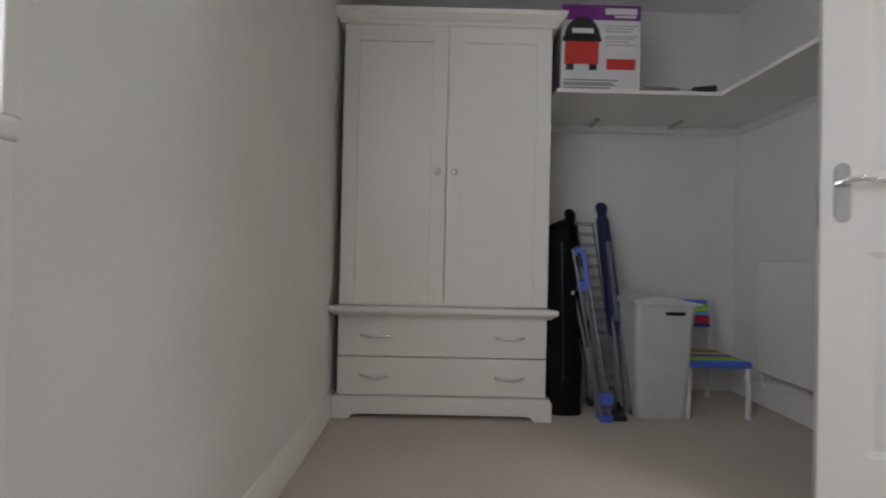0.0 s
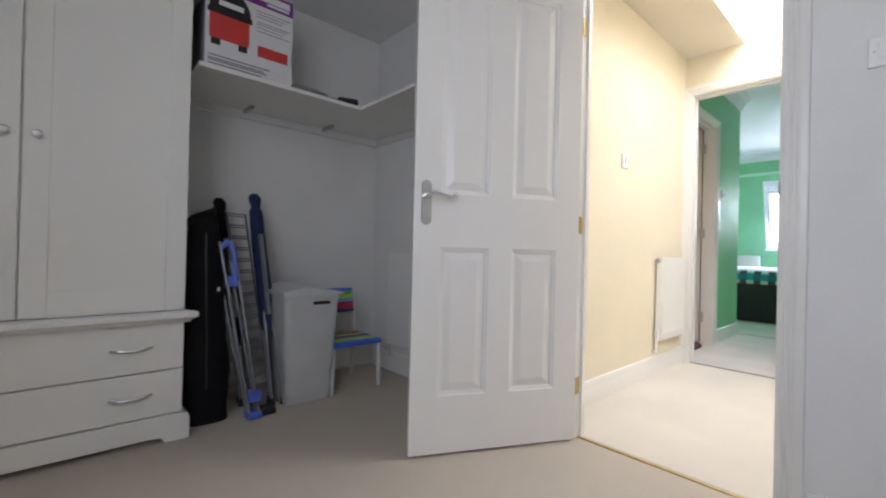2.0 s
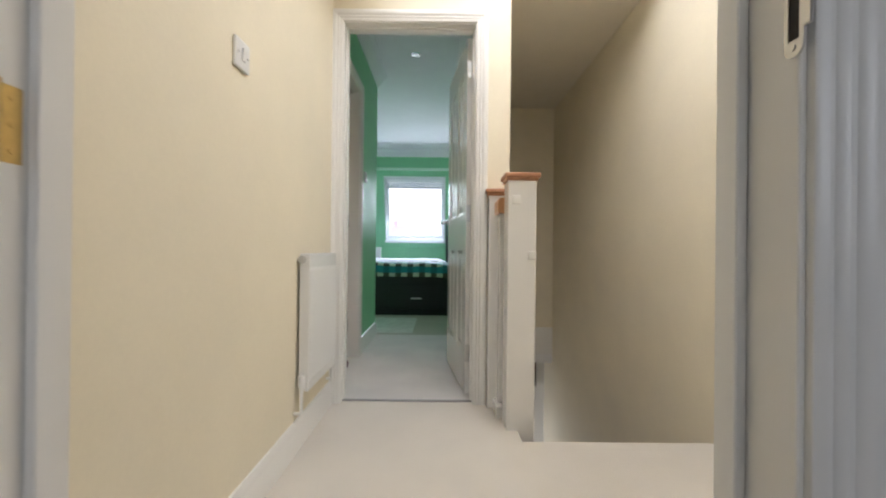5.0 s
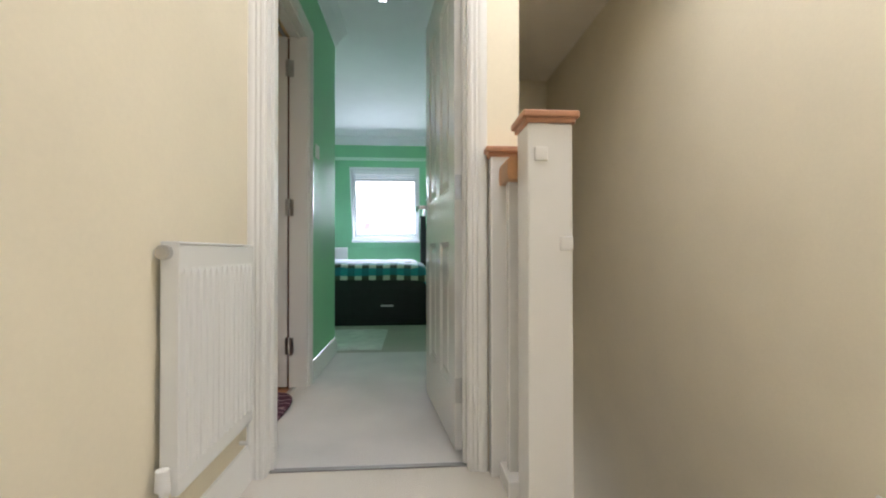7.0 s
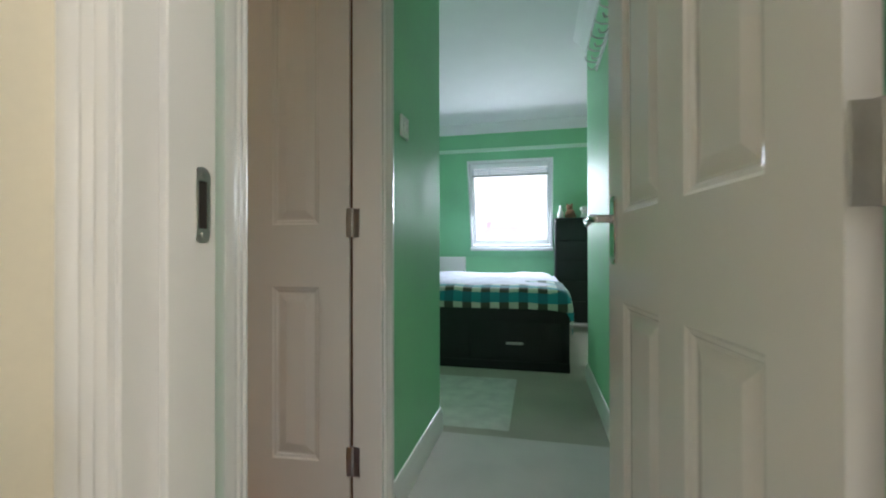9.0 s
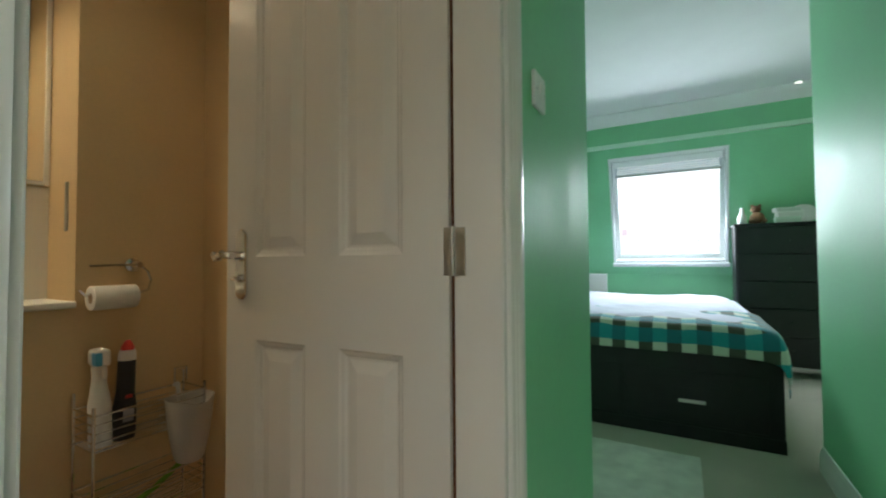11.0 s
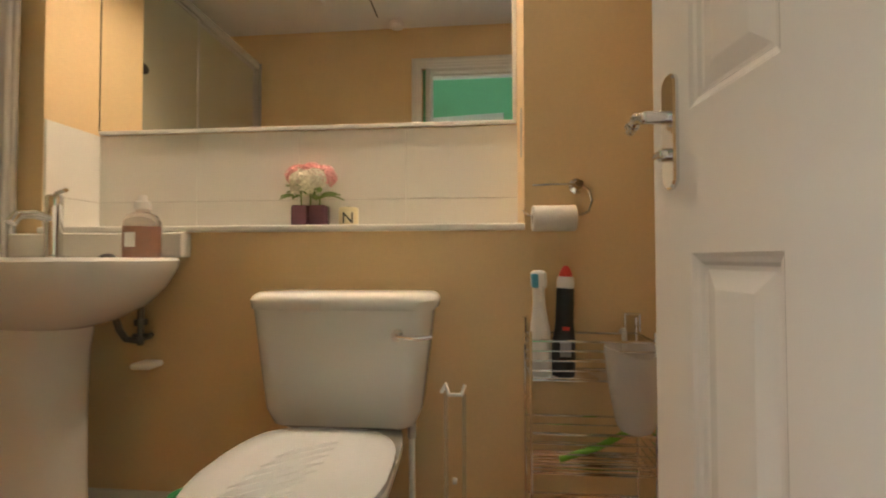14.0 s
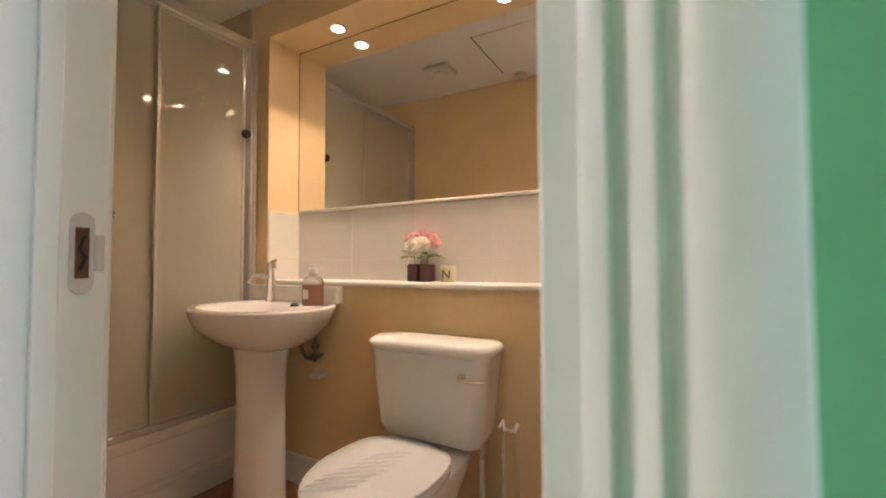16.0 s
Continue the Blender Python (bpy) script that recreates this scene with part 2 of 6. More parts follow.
setting("floor_landing", bm, CARPET_HALL, "cream cut-pile carpet on the landing")
bm = bmesh.new()
bx(bm, 2.89, 4.75, 1.17, 1.56, 2.43, 2.5)
bx(bm, 2.89, 3.35, -0.43, 1.17, 2.43, 2.5)
setting("ceiling_hall", bm, CEIL_CREAM, "pale ceiling round the skylight opening")
wall_y("wall_skylight_north", 3.27, 4.75, 1.17, 1.25, 2.5, 3.2, CEIL, (), "white lining of the skylight well")
wall_x("wall_skylight_west", 3.27, 3.35, -0.33, 1.17, 2.5, 3.2, CEIL, (), "white lining of the skylight well")
wall_x("wall_skylight_east", 4.75, 4.82, -0.43, 0.57, 2.56, 3.2, CEIL_CREAM, (), "white lining of the skylight well")
# stairs, thirteen carpeted steps down
bm = bmesh.new()
for k in range(1, 14):
    bx(bm, 4.295 + 0.215 * (k - 1), 4.295 + 0.215 * k + 0.02, -0.33, 0.57, -0.193 * k - 0.22, -0.193 * k)
setting("stairs", bm, CARPET_HALL, "steep carpeted stairs going down")

# bedroom with its entrance passage
BH = 2.60
wall_x("wall_bedroom_west", 4.82, 4.87, 0.65, 1.61, 0, BH, GREEN, [(D2Y0, D2Y1, 0, DH + 0.01)], "green painted wall with a doorway")
D3X0, D3X1 = 5.045, 5.825
wall_y("wall_passage_north", 4.82, 6.64, 1.61, 1.68, 0, BH, GREEN, [(D3X0, D3X1, 0, DH + 0.01)], "green satin-painted wall with a doorway")
wall_y("wall_passage_south", 4.82, 7.75, 0.65, 0.712, 0, BH, GREEN, (), "green satin-painted wall")
wall_x("wall_bedroom_west_north", 6.56, 6.64, 1.68, 3.7, 0, BH, GREEN, (), "green painted wall")
wall_x("wall_bedroom_west_south", 7.67, 7.75, -1.3, 0.65, 0, BH, GREEN, (), "green painted wall")
wall_y("wall_bedroom_north", 6.56, 10.6, 3.7, 3.8, 0, BH, GREEN, (), "green painted wall")
wall_y("wall_bedroom_south", 7.67, 10.6, -1.4, -1.3, 0, BH, GREEN, (), "green painted wall")
bm = bmesh.new()
bx(bm, 6.62, 7.71, 0.65, 3.8, -0.1, 0.002)
bx(bm, 7.71, 10.6, -1.4, 3.8, -0.1, 0.002)
setting("floor_bedroom", bm, mat("olive_beige_carpet", (0.44, 0.41, 0.33), 0.95, 0.08, 3, 0.9, 420, sheen=0.2), "olive-beige bedroom carpet")
setting("floor_passage", box(4.785, 6.62, 0.65, 1.68, -0.1, 0.003), CARPET_BED, "pale grey carpet in the passage")
setting("ceiling_bedroom", box(4.82, 10.7, -1.4, 3.8, BH, BH + 0.08), CEIL, "white bedroom ceiling")
# east side: low upright wall, slope with a roof window, upright strip above
EX0, EZ0, EX1, EZ1 = 10.215, 0.90, 9.785, 2.285
WY0, WY1 = 0.885, 1.985


def slope_x(z):
    return EX0 + (EX1 - EX0) * (z - EZ0) / (EZ1 - EZ0)


bm = bmesh.new()
bx(bm, EX0, EX0 + 0.1, -1.4, 3.8, 0, EZ0)
setting("wall_bedroom_east", bm, GREEN, "low green wall below the sloping roof")
bm = bmesh.new()
for y0, y1, z0, z1 in ((-1.4, WY0, EZ0, EZ1), (WY1, 3.8, EZ0, EZ1), (WY0, WY1, EZ0, 1.03), (WY0, WY1, 2.16, EZ1)):
    ring = [(slope_x(z0), z0), (slope_x(z1), z1), (slope_x(z1) + 0.14, z1 + 0.03), (slope_x(z0) + 0.14, z0 + 0.03)]
    loft(bm, [[(x, y0, z) for x, z in ring], [(x, y1, z) for x, z in ring]])
setting("wall_bedroom_slope", bm, GREEN, "green sloping wall under the roof")
setting("wall_bedroom_east_top", box(9.765, 9.9, -1.4, 3.8, EZ1, BH), GREEN, "green upright strip above the sloping wall")

# bathroom
NX0, NX1, NZ0, NZ1, NY = 3.985, 5.527, 0.95, 2.21, 3.071
BW = 2.866
wall_y("wall_bathroom_south", 2.95, 5.97, 1.68, 1.75, 0, 2.40, BEIGE, [(D3X0 - 0.025, D3X1, 0, DH + 0.01)], "beige painted wall with a doorway")
wall_x("wall_bathroom_east", 5.91, 5.97, 1.75, 3.2, 0, 2.40, BEIGE, (), "beige painted wall")
wall_x("wall_bathroom_west", 2.95, 3.05, 1.75, 3.2, 0, 2.40, TILE, (), "white tiled wall inside the shower")
for name, x0, x1, y0, z0, z1, label in (
        ("wall_bathroom_north_1", 3.05, NX0, BW, 0, 2.40, "beige painted wall beside the recess"),
        ("wall_bathroom_north_2", NX1, 5.91, BW, 0, 2.40, "beige painted wall beside the recess"),
        ("wall_bathroom_north_3", NX0, NX1, BW, 0, NZ0 - 0.02, "beige painted wall below the recess"),
        ("wall_bathroom_north_4", NX0, NX1, BW, NZ1, 2.40, "beige painted wall above the recess"),
        ("wall_recess_back", NX0, NX1, NY + 0.01, NZ0 - 0.02, NZ1, "beige painted back of the recess")):
    setting(name, box(x0, x1, y0, 3.2, z0, z1), BEIGE, label)
setting("ceiling_bathroom", box(2.95, 5.97, 1.68, 3.2, 2.40, 2.46), CEIL, "white bathroom ceiling")
setting("floor_bathroom", box(2.95, 5.97, 1.69, 3.2, -0.1, 0.0), LAMINATE, "orange-brown wood-effect floor")

# ---- door linings, architraves, skirtings ----
ARCH = [(0, 0), (0, 0.011), (0.004, 0.014), (0.010, 0.015), (0.012, 0.0115), (0.017, 0.0115), (0.020, 0.015), (0.026, 0.0165), (0.029, 0.0135), (0.034, 0.0135), (0.038, 0.018), (0.046, 0.0195), (0.060, 0.0195), (0.064, 0.018), (0.066, 0.014), (0.066, 0)]


def architrave(name, axis, face, nrm, a0, a1, top):
    """A moulded, mitred surround of a doorway on one face of a wall."""
    bm = bmesh.new()

    def at(a, o, z):
        return (face + nrm * o, a, z) if axis == "x" else (a, face + nrm * o, z)
    loft(bm, [[at(a0 - w, o, 0.0) for w, o in ARCH], [at(a0 - w, o, top + w) for w, o in ARCH]])
    loft(bm, [[at(a1 + w, o, 0.0) for w, o in ARCH], [at(a1 + w, o, top + w) for w, o in ARCH]])
    loft(bm, [[at(a0 - w, o, top + w) for w, o in ARCH], [at(a1 + w, o, top + w) for w, o in ARCH]])
    return setting(name, bm, TRIM, "white moulded door surround", True)


def lining(name, axis, f0, f1, a0, a1, top, t=0.022, stop=None, short=None, t1=None):
    """The white boards that line a doorway, with a stop bead."""
    bm = bmesh.new()
    t1 = t1 or t

    def b(p0, p1, q0, q1, z0, z1):
        if axis == "x":
            bx(bm, q0, q1, p0, p1, z0, z1, 0.0015, 1)
        else:
            bx(bm, p0, p1, q0, q1, z0, z1, 0.0015, 1)
    b(a0, a0 + t, f0, f1, 0, top)
    b(a1 - t1, a1, f0, short or f1, 0, top)
    b(a0 + t, a1 - t1, f0, short or f1, top - t, top)
    if stop:
        s0, s1 = stop
        b(a0 + t, a0 + t + 0.012, s0, s1, 0, top - t - 0.012)
        if t1 == t:
            b(a1 - t1 - 0.012, a1 - t1, s0, s1, 0, top - t - 0.012)
        b(a0 + t, a1 - t1, s0, s1, top - t - 0.012, top - t)
    return setting(name, bm, TRIM, "white painted door lining with a stop bead")


lining("trim_lining_1", "x", 2.782, 2.893, D1Y0, D1Y1, DH, stop=(2.842, 2.866))
architrave("trim_architrave_1", "x", 2.785, -1, D1Y0 + 0.016, D1Y1 - 0.016, DH - 0.016)
architrave("trim_architrave_2", "x", 2.89, 1, D1Y0 + 0.016, D1Y1 - 0.016, DH - 0.016)
lining("trim_lining_2", "x", 4.747, 4.873, D2Y0, D2Y1, DH + 0.01, stop=(4.79, 4.832))
architrave("trim_architrave_3", "x", 4.75, -1, D2Y0 + 0.016, D2Y1 - 0.016, DH - 0.006)
architrave("trim_architrave_4", "x", 4.87, 1, D2Y0 + 0.016, D2Y1 - 0.016, DH - 0.006)
lining("trim_lining_3", "y", 1.607, 1.735, D3X0, D3X1, DH + 0.01, t=0.03, stop=(1.65, 1.676), short=1.715, t1=0.068)
architrave("trim_architrave_5", "y", 1.61, -1, D3X0 + 0.022, D3X1 - 0.05, DH - 0.012)

SKIRT = [(0, 0), (0.017, 0), (0.017, 0.088), (0.013, 0.096), (0.014, 0.104), (0.008, 0.117), (0.006, 0.125), (0, 0.128)]


def skirting(name, runs, material=None):
    bm = bmesh.new()
    for a, b, out in runs:
        sweep(bm, SKIRT, (*a, 0), (*b, 0), (*out, 0))
    return setting(name, bm, material or TRIM, "white moulded skirting board", True)


skirting("baseboard_box_room", [((0.39, -1.3), (0.39, 3.03), (1, 0)), ((0.39, 3.03), (2.785, 3.03), (0, -1)), ((2.785, D1Y1 + 0.06), (2.785, 3.03), (-1, 0)), ((2.785, -1.3), (2.785, D1Y0 - 0.06), (-1, 0)), ((0.39, -1.3), (2.785, -1.3), (0, 1))])
skirting("baseboard_hall", [((2.90, 1.56), (4.75, 1.56), (0, -1)), ((2.89, -0.33), (4.29, -0.33), (0, 1)), ((2.89, -0.33), (2.89, D1Y0 - 0.06), (1, 0))])
skirting("baseboard_passage", [((5.86, 1.61), (6.64, 1.61), (0, -1)), ((4.88, 0.712), (7.75, 0.712), (0, 1)), ((6.64, 1.61), (6.64, 3.7), (1, 0)), ((7.75, -1.3), (7.75, 0.712), (1, 0)), ((EX0, -1.3), (EX0, 3.7), (-1, 0))])
architrave("trim_architrave_6", "y", 1.75, 1, 5.02, D3X1 - 0.045, DH - 0.012)
skirting("baseboard_bathroom", [((4.05, BW), (5.91, BW), (0, -1)), ((5.91, 1.76), (5.91, BW), (-1, 0))])
setting("trim_rebate_3", box(5.760, 5.80, 1.7155, 1.7225, 0.0, 2.10), mat("raw_brown_rebate", (0.14, 0.06, 0.025), 0.8, 0.2, 40), "bare brown wood in the hinge gap")
# threshold bars
setting("trim_threshold_1", box(2.828, 2.842, D1Y0 + 0.022, D1Y1 - 0.022, 0.0, 0.006, 0.002), BRASS, "narrow brass carpet bar")
setting("trim_threshold_2", box(4.775, 4.80, D2Y0 + 0.022, D2Y1 - 0.022, 0.0, 0.006, 0.002), mat("dull_carpet_bar", (0.30, 0.29, 0.27), 0.6, 0.1, 30, metal=0.5), "narrow metal carpet bar")
setting("trim_threshold_3", box(D3X0 + 0.03, D3X1 - 0.03, 1.672, 1.70, 0.0, 0.008, 0.003), STEEL, "narrow metal carpet bar")
# coving round the bedroom's sloping end, pale
bm = bmesh.new()
CV = [(0, 0), (0, -0.112), (0.012, -0.112), (0.03, -0.08), (0.06, -0.04), (0.09, -0.018), (0.10, -0.01), (0.10, 0)]
for a, b, out in (((9.765, -1.3), (9.765, 3.7), (-1, 0)), ((7.75, -1.3), (9.765, -1.3), (0, 1)), ((6.64, 3.7), (9.765, 3.7), (0, -1)), ((6.64, 1.61), (6.64, 3.7), (1, 0)), ((4.87, 1.61), (6.64, 1.61), (0, -1)), ((4.87, 0.712), (7.75, 0.712), (0, 1)), ((7.75, -1.3), (7.75, 0.712), (1, 0)), ((4.87, 0.712), (4.87, 1.61), (1, 0))):
    sweep(bm, CV, (*a, BH), (*b, BH), (*out, 0))
setting("trim_coving_bedroom", bm, CEIL, "white plaster coving")
# the pale green puts light caught along this crease into the colour
setting("trim_slope_ledge", box(9.752, 9.79, -1.3, 3.7, EZ1 - 0.030, EZ1 + 0.014, 0.006), mat("pale_lit_edge_green", (0.62, 0.84, 0.68), 0.35, 0.03, 4), "edge above the sloping wall, coloured pale as if lit")

# ---- doors ----


def lever_handle(parent, x, z, side, way, bathroom=False):
    """A scrolled lever on a back plate; side is the face (+1 or -1), way the lever's direction along x."""
    y = 0.0 if side > 0 else -0.035
    hz = 0.096 if bathroom else 0.09
    rings = []
    for yy, k in ((y, 1.0), (y + side * 0.005, 1.0), (y + side * 0.008, 0.84)):
        ring = []
        for c, a0 in ((z + hz - 0.021, 0), (z - hz + 0.021, 180)):
            for i in range(9):
                a = radians(a0 + 22.5 * i)
                ring.append((x + 0.021 * k * math.cos(a), yy, c + 0.021 * k * math.sin(a)))
        rings.append(ring)
    bm = loft(bmesh.new(), rings)
    plate = part("handle_plate", bm, CHROME, parent, "chrome back plate")
    bm = bmesh.new()
    zl = z + 0.024 if bathroom else z + 0.03
    rod(bm, (x, y, zl), (x, y + side * 0.045, zl), 0.011, 14)
    pts = [(x, y + side * 0.045, zl), (x + way * 0.03, y + side * 0.05, zl + 0.004), (x + way * 0.06, y + side * 0.05, zl - 0.004), (x + way * 0.09, y + side * 0.048, zl - 0.008), (x + way * 0.112, y + side * 0.045, zl + 0.003)]
    for a, b, r in zip(pts, pts[1:], (0.011, 0.010, 0.009, 0.008)):
        rod(bm, a, b, r, 12, r * 0.93)
    for p, r in zip(pts, (0.011, 0.011, 0.0105, 0.009, 0.009)):
        bmesh.ops.create_uvsphere(bm, u_segments=12, v_segments=8, radius=r, matrix=Matrix.Translation(p))
    part("lever", bm, CHROME, plate, "polished chrome lever", True)
    if bathroom:
        bm = bmesh.new()
        rod(bm, (x, y, z - 0.038), (x, y + side * 0.02, z - 0.038), 0.011, 14)
        bx(bm, x - 0.014, x + 0.014, min(y + side * 0.012, y + side * 0.028), max(y + side * 0.012, y + side * 0.028), z - 0.043, z - 0.033, 0.003)
        part("thumb_turn", bm, CHROME, plate, "small chrome locking turn", True)


def panel_door(name, label, at, w, bathroom=False, handle_in=0.05, way=-1):
    """A moulded four-panel door. Local x runs from the hinge to the free edge, y = 0 is one face, z up."""
    d = thing(name, label, "door", at)
    tagged(d, kind="structure")
    z0, z1, t = 0.012, 2.105, 0.035
    st, mu = 0.112, 0.105
    pw = (w - 2 * st - mu) / 2
    xs = [(st, st + pw), (st + pw + mu, w - st)]
    zs = [(0.245, 0.855), (1.075, 1.95)]
    bm = bmesh.new()
    bx(bm, 0, st, -t, 0, z0, z1)
    bx(bm, w - st, w, -t, 0, z0, z1)
    bx(bm, st, w - st, -t, 0, z0, zs[0][0])
    bx(bm, st, w - st, -t, 0, zs[0][1], zs[1][0])
    bx(bm, st, w - st, -t, 0, zs[1][1], z1)
    for a, b in zs:
        bx(bm, xs[0][1], xs[1][0], -t, 0, a, b)
    part("leaf", bm, GLOSS, d)
    for xa, xb in xs:
        for za, zb in zs:
            bm = bmesh.new()
            for s in (1, -1):
                f = 0.0 if s > 0 else -t

                def ring(i, depth):
                    return [(xa + i, f - s * depth, za + i), (xb - i, f - s * depth, za + i), (xb - i, f - s * depth, zb - i), (xa + i, f - s * depth, zb - i)]
                vs = [[bm.verts.new(p) for p in ring(i, dp)] for i, dp in ((0, 0.0), (0.006, 0.004), (0.013, 0.006), (0.018, 0.0105), (0.024, 0.0105), (0.050, 0.003), (0.052, 0.0025))]
                for r0, r1 in zip(vs, vs[1:]):
                    for k in range(4):
                        bm.faces.new((r0[k], r0[(k + 1) % 4], r1[(k + 1) % 4], r1[k]))
                bm.faces.new(vs[-1])
            part("panel", bm, GLOSS, d)
    for s in (1, -1):
        lever_handle(d, w - (0.062 if bathroom else handle_in), 1.035 if not bathroom else 1.055, s, way if s > 0 else -1, bathroom)
    bm = box(w - 0.0005, w + 0.0015, -0.027, -0.008, 0.93, 1.09)
    part("latch_plate", bm, STEEL, d, "narrow steel latch plate")
    return d


door1 = panel_door("door_1", "white gloss four-panel door standing open into the box room", pose(2.781, 1.349, 0, 0, 0, 153.4), 0.757)
door2 = panel_door("door_2", "white gloss four-panel bedroom door standing wide open", pose(4.880, 0.803, 0, 0, 0, 7.3), 0.742, way=1)
door3 = panel_door("door_3", "white gloss four-panel bathroom door opened against the wall", pose(5.750, 1.724, 0, 0, 0, 93.6), 0.685, bathroom=True, way=0.5)


def butt_hinges(door, metal, spots, wl=0.033, wr=0.033, tall=1.0):
    """Hinges between a door and its lining: a knuckle with two leaves, as parts of the door."""
    inv = door.matrix_basis.inverted()
    for (x, y, z), rz in spots:
        at = inv @ pose(x, y, z, 0, 0, rz) @ Matrix.Diagonal((1, 1, tall, 1))
        bm = bmesh.new()
        for s in (-1, 1):
            off = 0.002 if s > 0 else -0.0045
            w = wr if s > 0 else wl
            bx(bm, min(s * 0.004, s * w), max(s * 0.004, s * w), off, off + 0.0025, -0.05, 0.05, 0.0006, 1)
            for dz in (-0.034, 0.0, 0.034):
                if s > 0:
                    rod(bm, (s * wr * 0.65, 0.001, dz), (s * wr * 0.65, 0.004, dz), 0.004, 8)
        h = part("hinge", bm, metal, door, "metal butt hinge", False, at)
        bm = bmesh.new()
        for k in range(5):
            rod(bm, (0, 0, -0.05 + 0.0205 * k), (0, 0, -0.05 + 0.0205 * k + 0.0198), 0.006, 12)
        part("knuckle", bm, metal, h, "", True)


butt_hinges(door1, BRASS, [((2.808, 1.361, z), 0) for z in (0.24, 0.972, 1.88)], 0.008, 0.030, 0.76)
butt_hinges(door2, STEEL, [((4.8775, 0.7715, z), 90) for z in (0.253, 1.073, 1.92)], 0.006, 0.031)
butt_hinges(door3, STEEL, [((5.751, 1.716, z), -92) for z in (0.253, 1.08, 1.916)], 0.019, 0.029)

# strike plates in the linings


def strike(name, label, at, k=1.0, lip=1):
    s = thing(name, label, "strike plate", at @ Matrix.Diagonal((k, 1, k, 1)))
    bm = bmesh.new()
    for e in (1, -1):
        arc = [(0.012 * math.cos(radians(18 * i)), e * (0.036 + 0.012 * math.sin(radians(18 * i)))) for i in range(11)]
        pts = [(0.012, e * 0.03)] + arc + [(-0.012, e * 0.03)]
        loft(bm, [[(x, 0.0, z) for x, z in pts], [(x, 0.002, z) for x, z in pts]])
    bx(bm, -0.012, -0.007, 0, 0.002, -0.03, 0.03)
    bx(bm, 0.007, 0.012, 0, 0.002, -0.03, 0.03)
    bx(bm, min(lip * 0.012, lip * 0.022), max(lip * 0.012, lip * 0.022), 0, 0.003, -0.022, 0.022, 0.001, 1)
    part("plate", bm, BRASS if "brass" in label else STEEL, s)
    part("mortice", box(-0.007, 0.007, -0.0005, 0.001, -0.03, 0.03), DARKLINE if k < 1.1 else mat("raw_brown_wood", (0.16, 0.07, 0.03), 0.8, 0.2, 60), s, "dark latch hole")
    if k > 1.1:
        part("latch_spring", tube(bmesh.new(), [(0.002, 0.002, -0.02), (-0.003, 0.003, -0.005), (0.003, 0.003, 0.005), (-0.002, 0.002, 0.02)], 0.002, 6), DARKLINE, s)
    for dz in (-0.038, 0.038):
        part("screw", rod(bmesh.new(), (0, 0.001, dz), (0, 0.0032, dz), 0.0035, 10), STEEL, s)


strike("strike_plate", "worn steel strike plate in a white lining", pose(2.787, D1Y0 + 0.022, 1.068, 0, 0, 0), 0.85, -1)
strike("strike_plate", "steel strike plate with an open brown mortice", pose(D3X0 + 0.03, 1.704, 1.045, 0, 0, -90), 1.2, -1)
strike("strike_plate", "small steel strike plate in a white lining", pose(4.852, D2Y1 - 0.022, 1.04, 0, 0, 180))

# ---- windows ----
GLASS = mat("clear_glass", (0.98, 0.99, 0.99), 0.02, 0.0, 4, transmission=1.0, ior=1.05, spec=0.3)
UPVC = mat("white_window_frame", (0.90, 0.91, 0.91), 0.22, 0.02, 6)


def pane(name, bm, parent, material=None):
    o = part(name, bm, material or GLASS, parent, "clear glass pane")
    o.visible_shadow = False
    return o


# box room window, in the west wall
w1 = tagged(thing("window_1", "white casement window above a painted board", "window", pose(0.30, 0.225, 0.98)), kind="structure")
bm = bmesh.new()
for y0, y1, z0, z1 in ((-0.675, -0.62, 0, 1.1), (0.62, 0.675, 0, 1.1), (-0.62, 0.62, 0, 0.055), (-0.62, 0.62, 1.045, 1.1), (-0.03, 0.03, 0.055, 1.045)):
    bx(bm, -0.03, 0.03, y0, y1, z0, z1, 0.004, 1)
part("window_frame", bm, UPVC, w1)
pane("pane", box(-0.004, 0.004, -0.62, -0.03, 0.055, 1.045), w1)
pane("pane", box(-0.004, 0.004, 0.03, 0.62, 0.055, 1.045), w1)
part("window_sill", box(0.02, 0.104, -0.70, 0.697, -0.032, 0.0, 0.008, 3), TRIM, w1, "white board with a rounded nose")
# boxed panel below that sill
setting("trim_window_panel", box(0.39, 0.402, -0.47, 0.915, 0.0, 0.948, 0.003), TRIM, "white boarded panel below the window")
setting("trim_window_edge", box(0.39, 0.398, 0.90, 0.925, 0.98, 2.38, 0.002), TRIM, "white edge strip beside the window")

# roof window in the sloping bedroom wall
SLOPE = math.degrees(math.atan2(EX0 - EX1, EZ1 - EZ0))
w2 = tagged(thing("window_2", "white roof window in the sloping wall with a blind rolled at its top", "window", pose(slope_x(1.03), (WY0 + WY1) / 2, 1.03, 0, -SLOPE, 0)), kind="structure")
WW, WL = WY1 - WY0, 1.13 / math.cos(radians(SLOPE))
h = WW / 2
bm = bmesh.new()
for y0, y1, z0, z1 in ((-h, -h + 0.03, 0, WL), (h - 0.03, h, 0, WL), (-h + 0.03, h - 0.03, 0, 0.03), (-h + 0.03, h - 0.03, WL - 0.04, WL)):
    bx(bm, -0.012, 0.14, y0, y1, z0, z1, 0.006, 1)
part("window_frame", bm, UPVC, w2, "white painted reveal")
bm = bmesh.new()
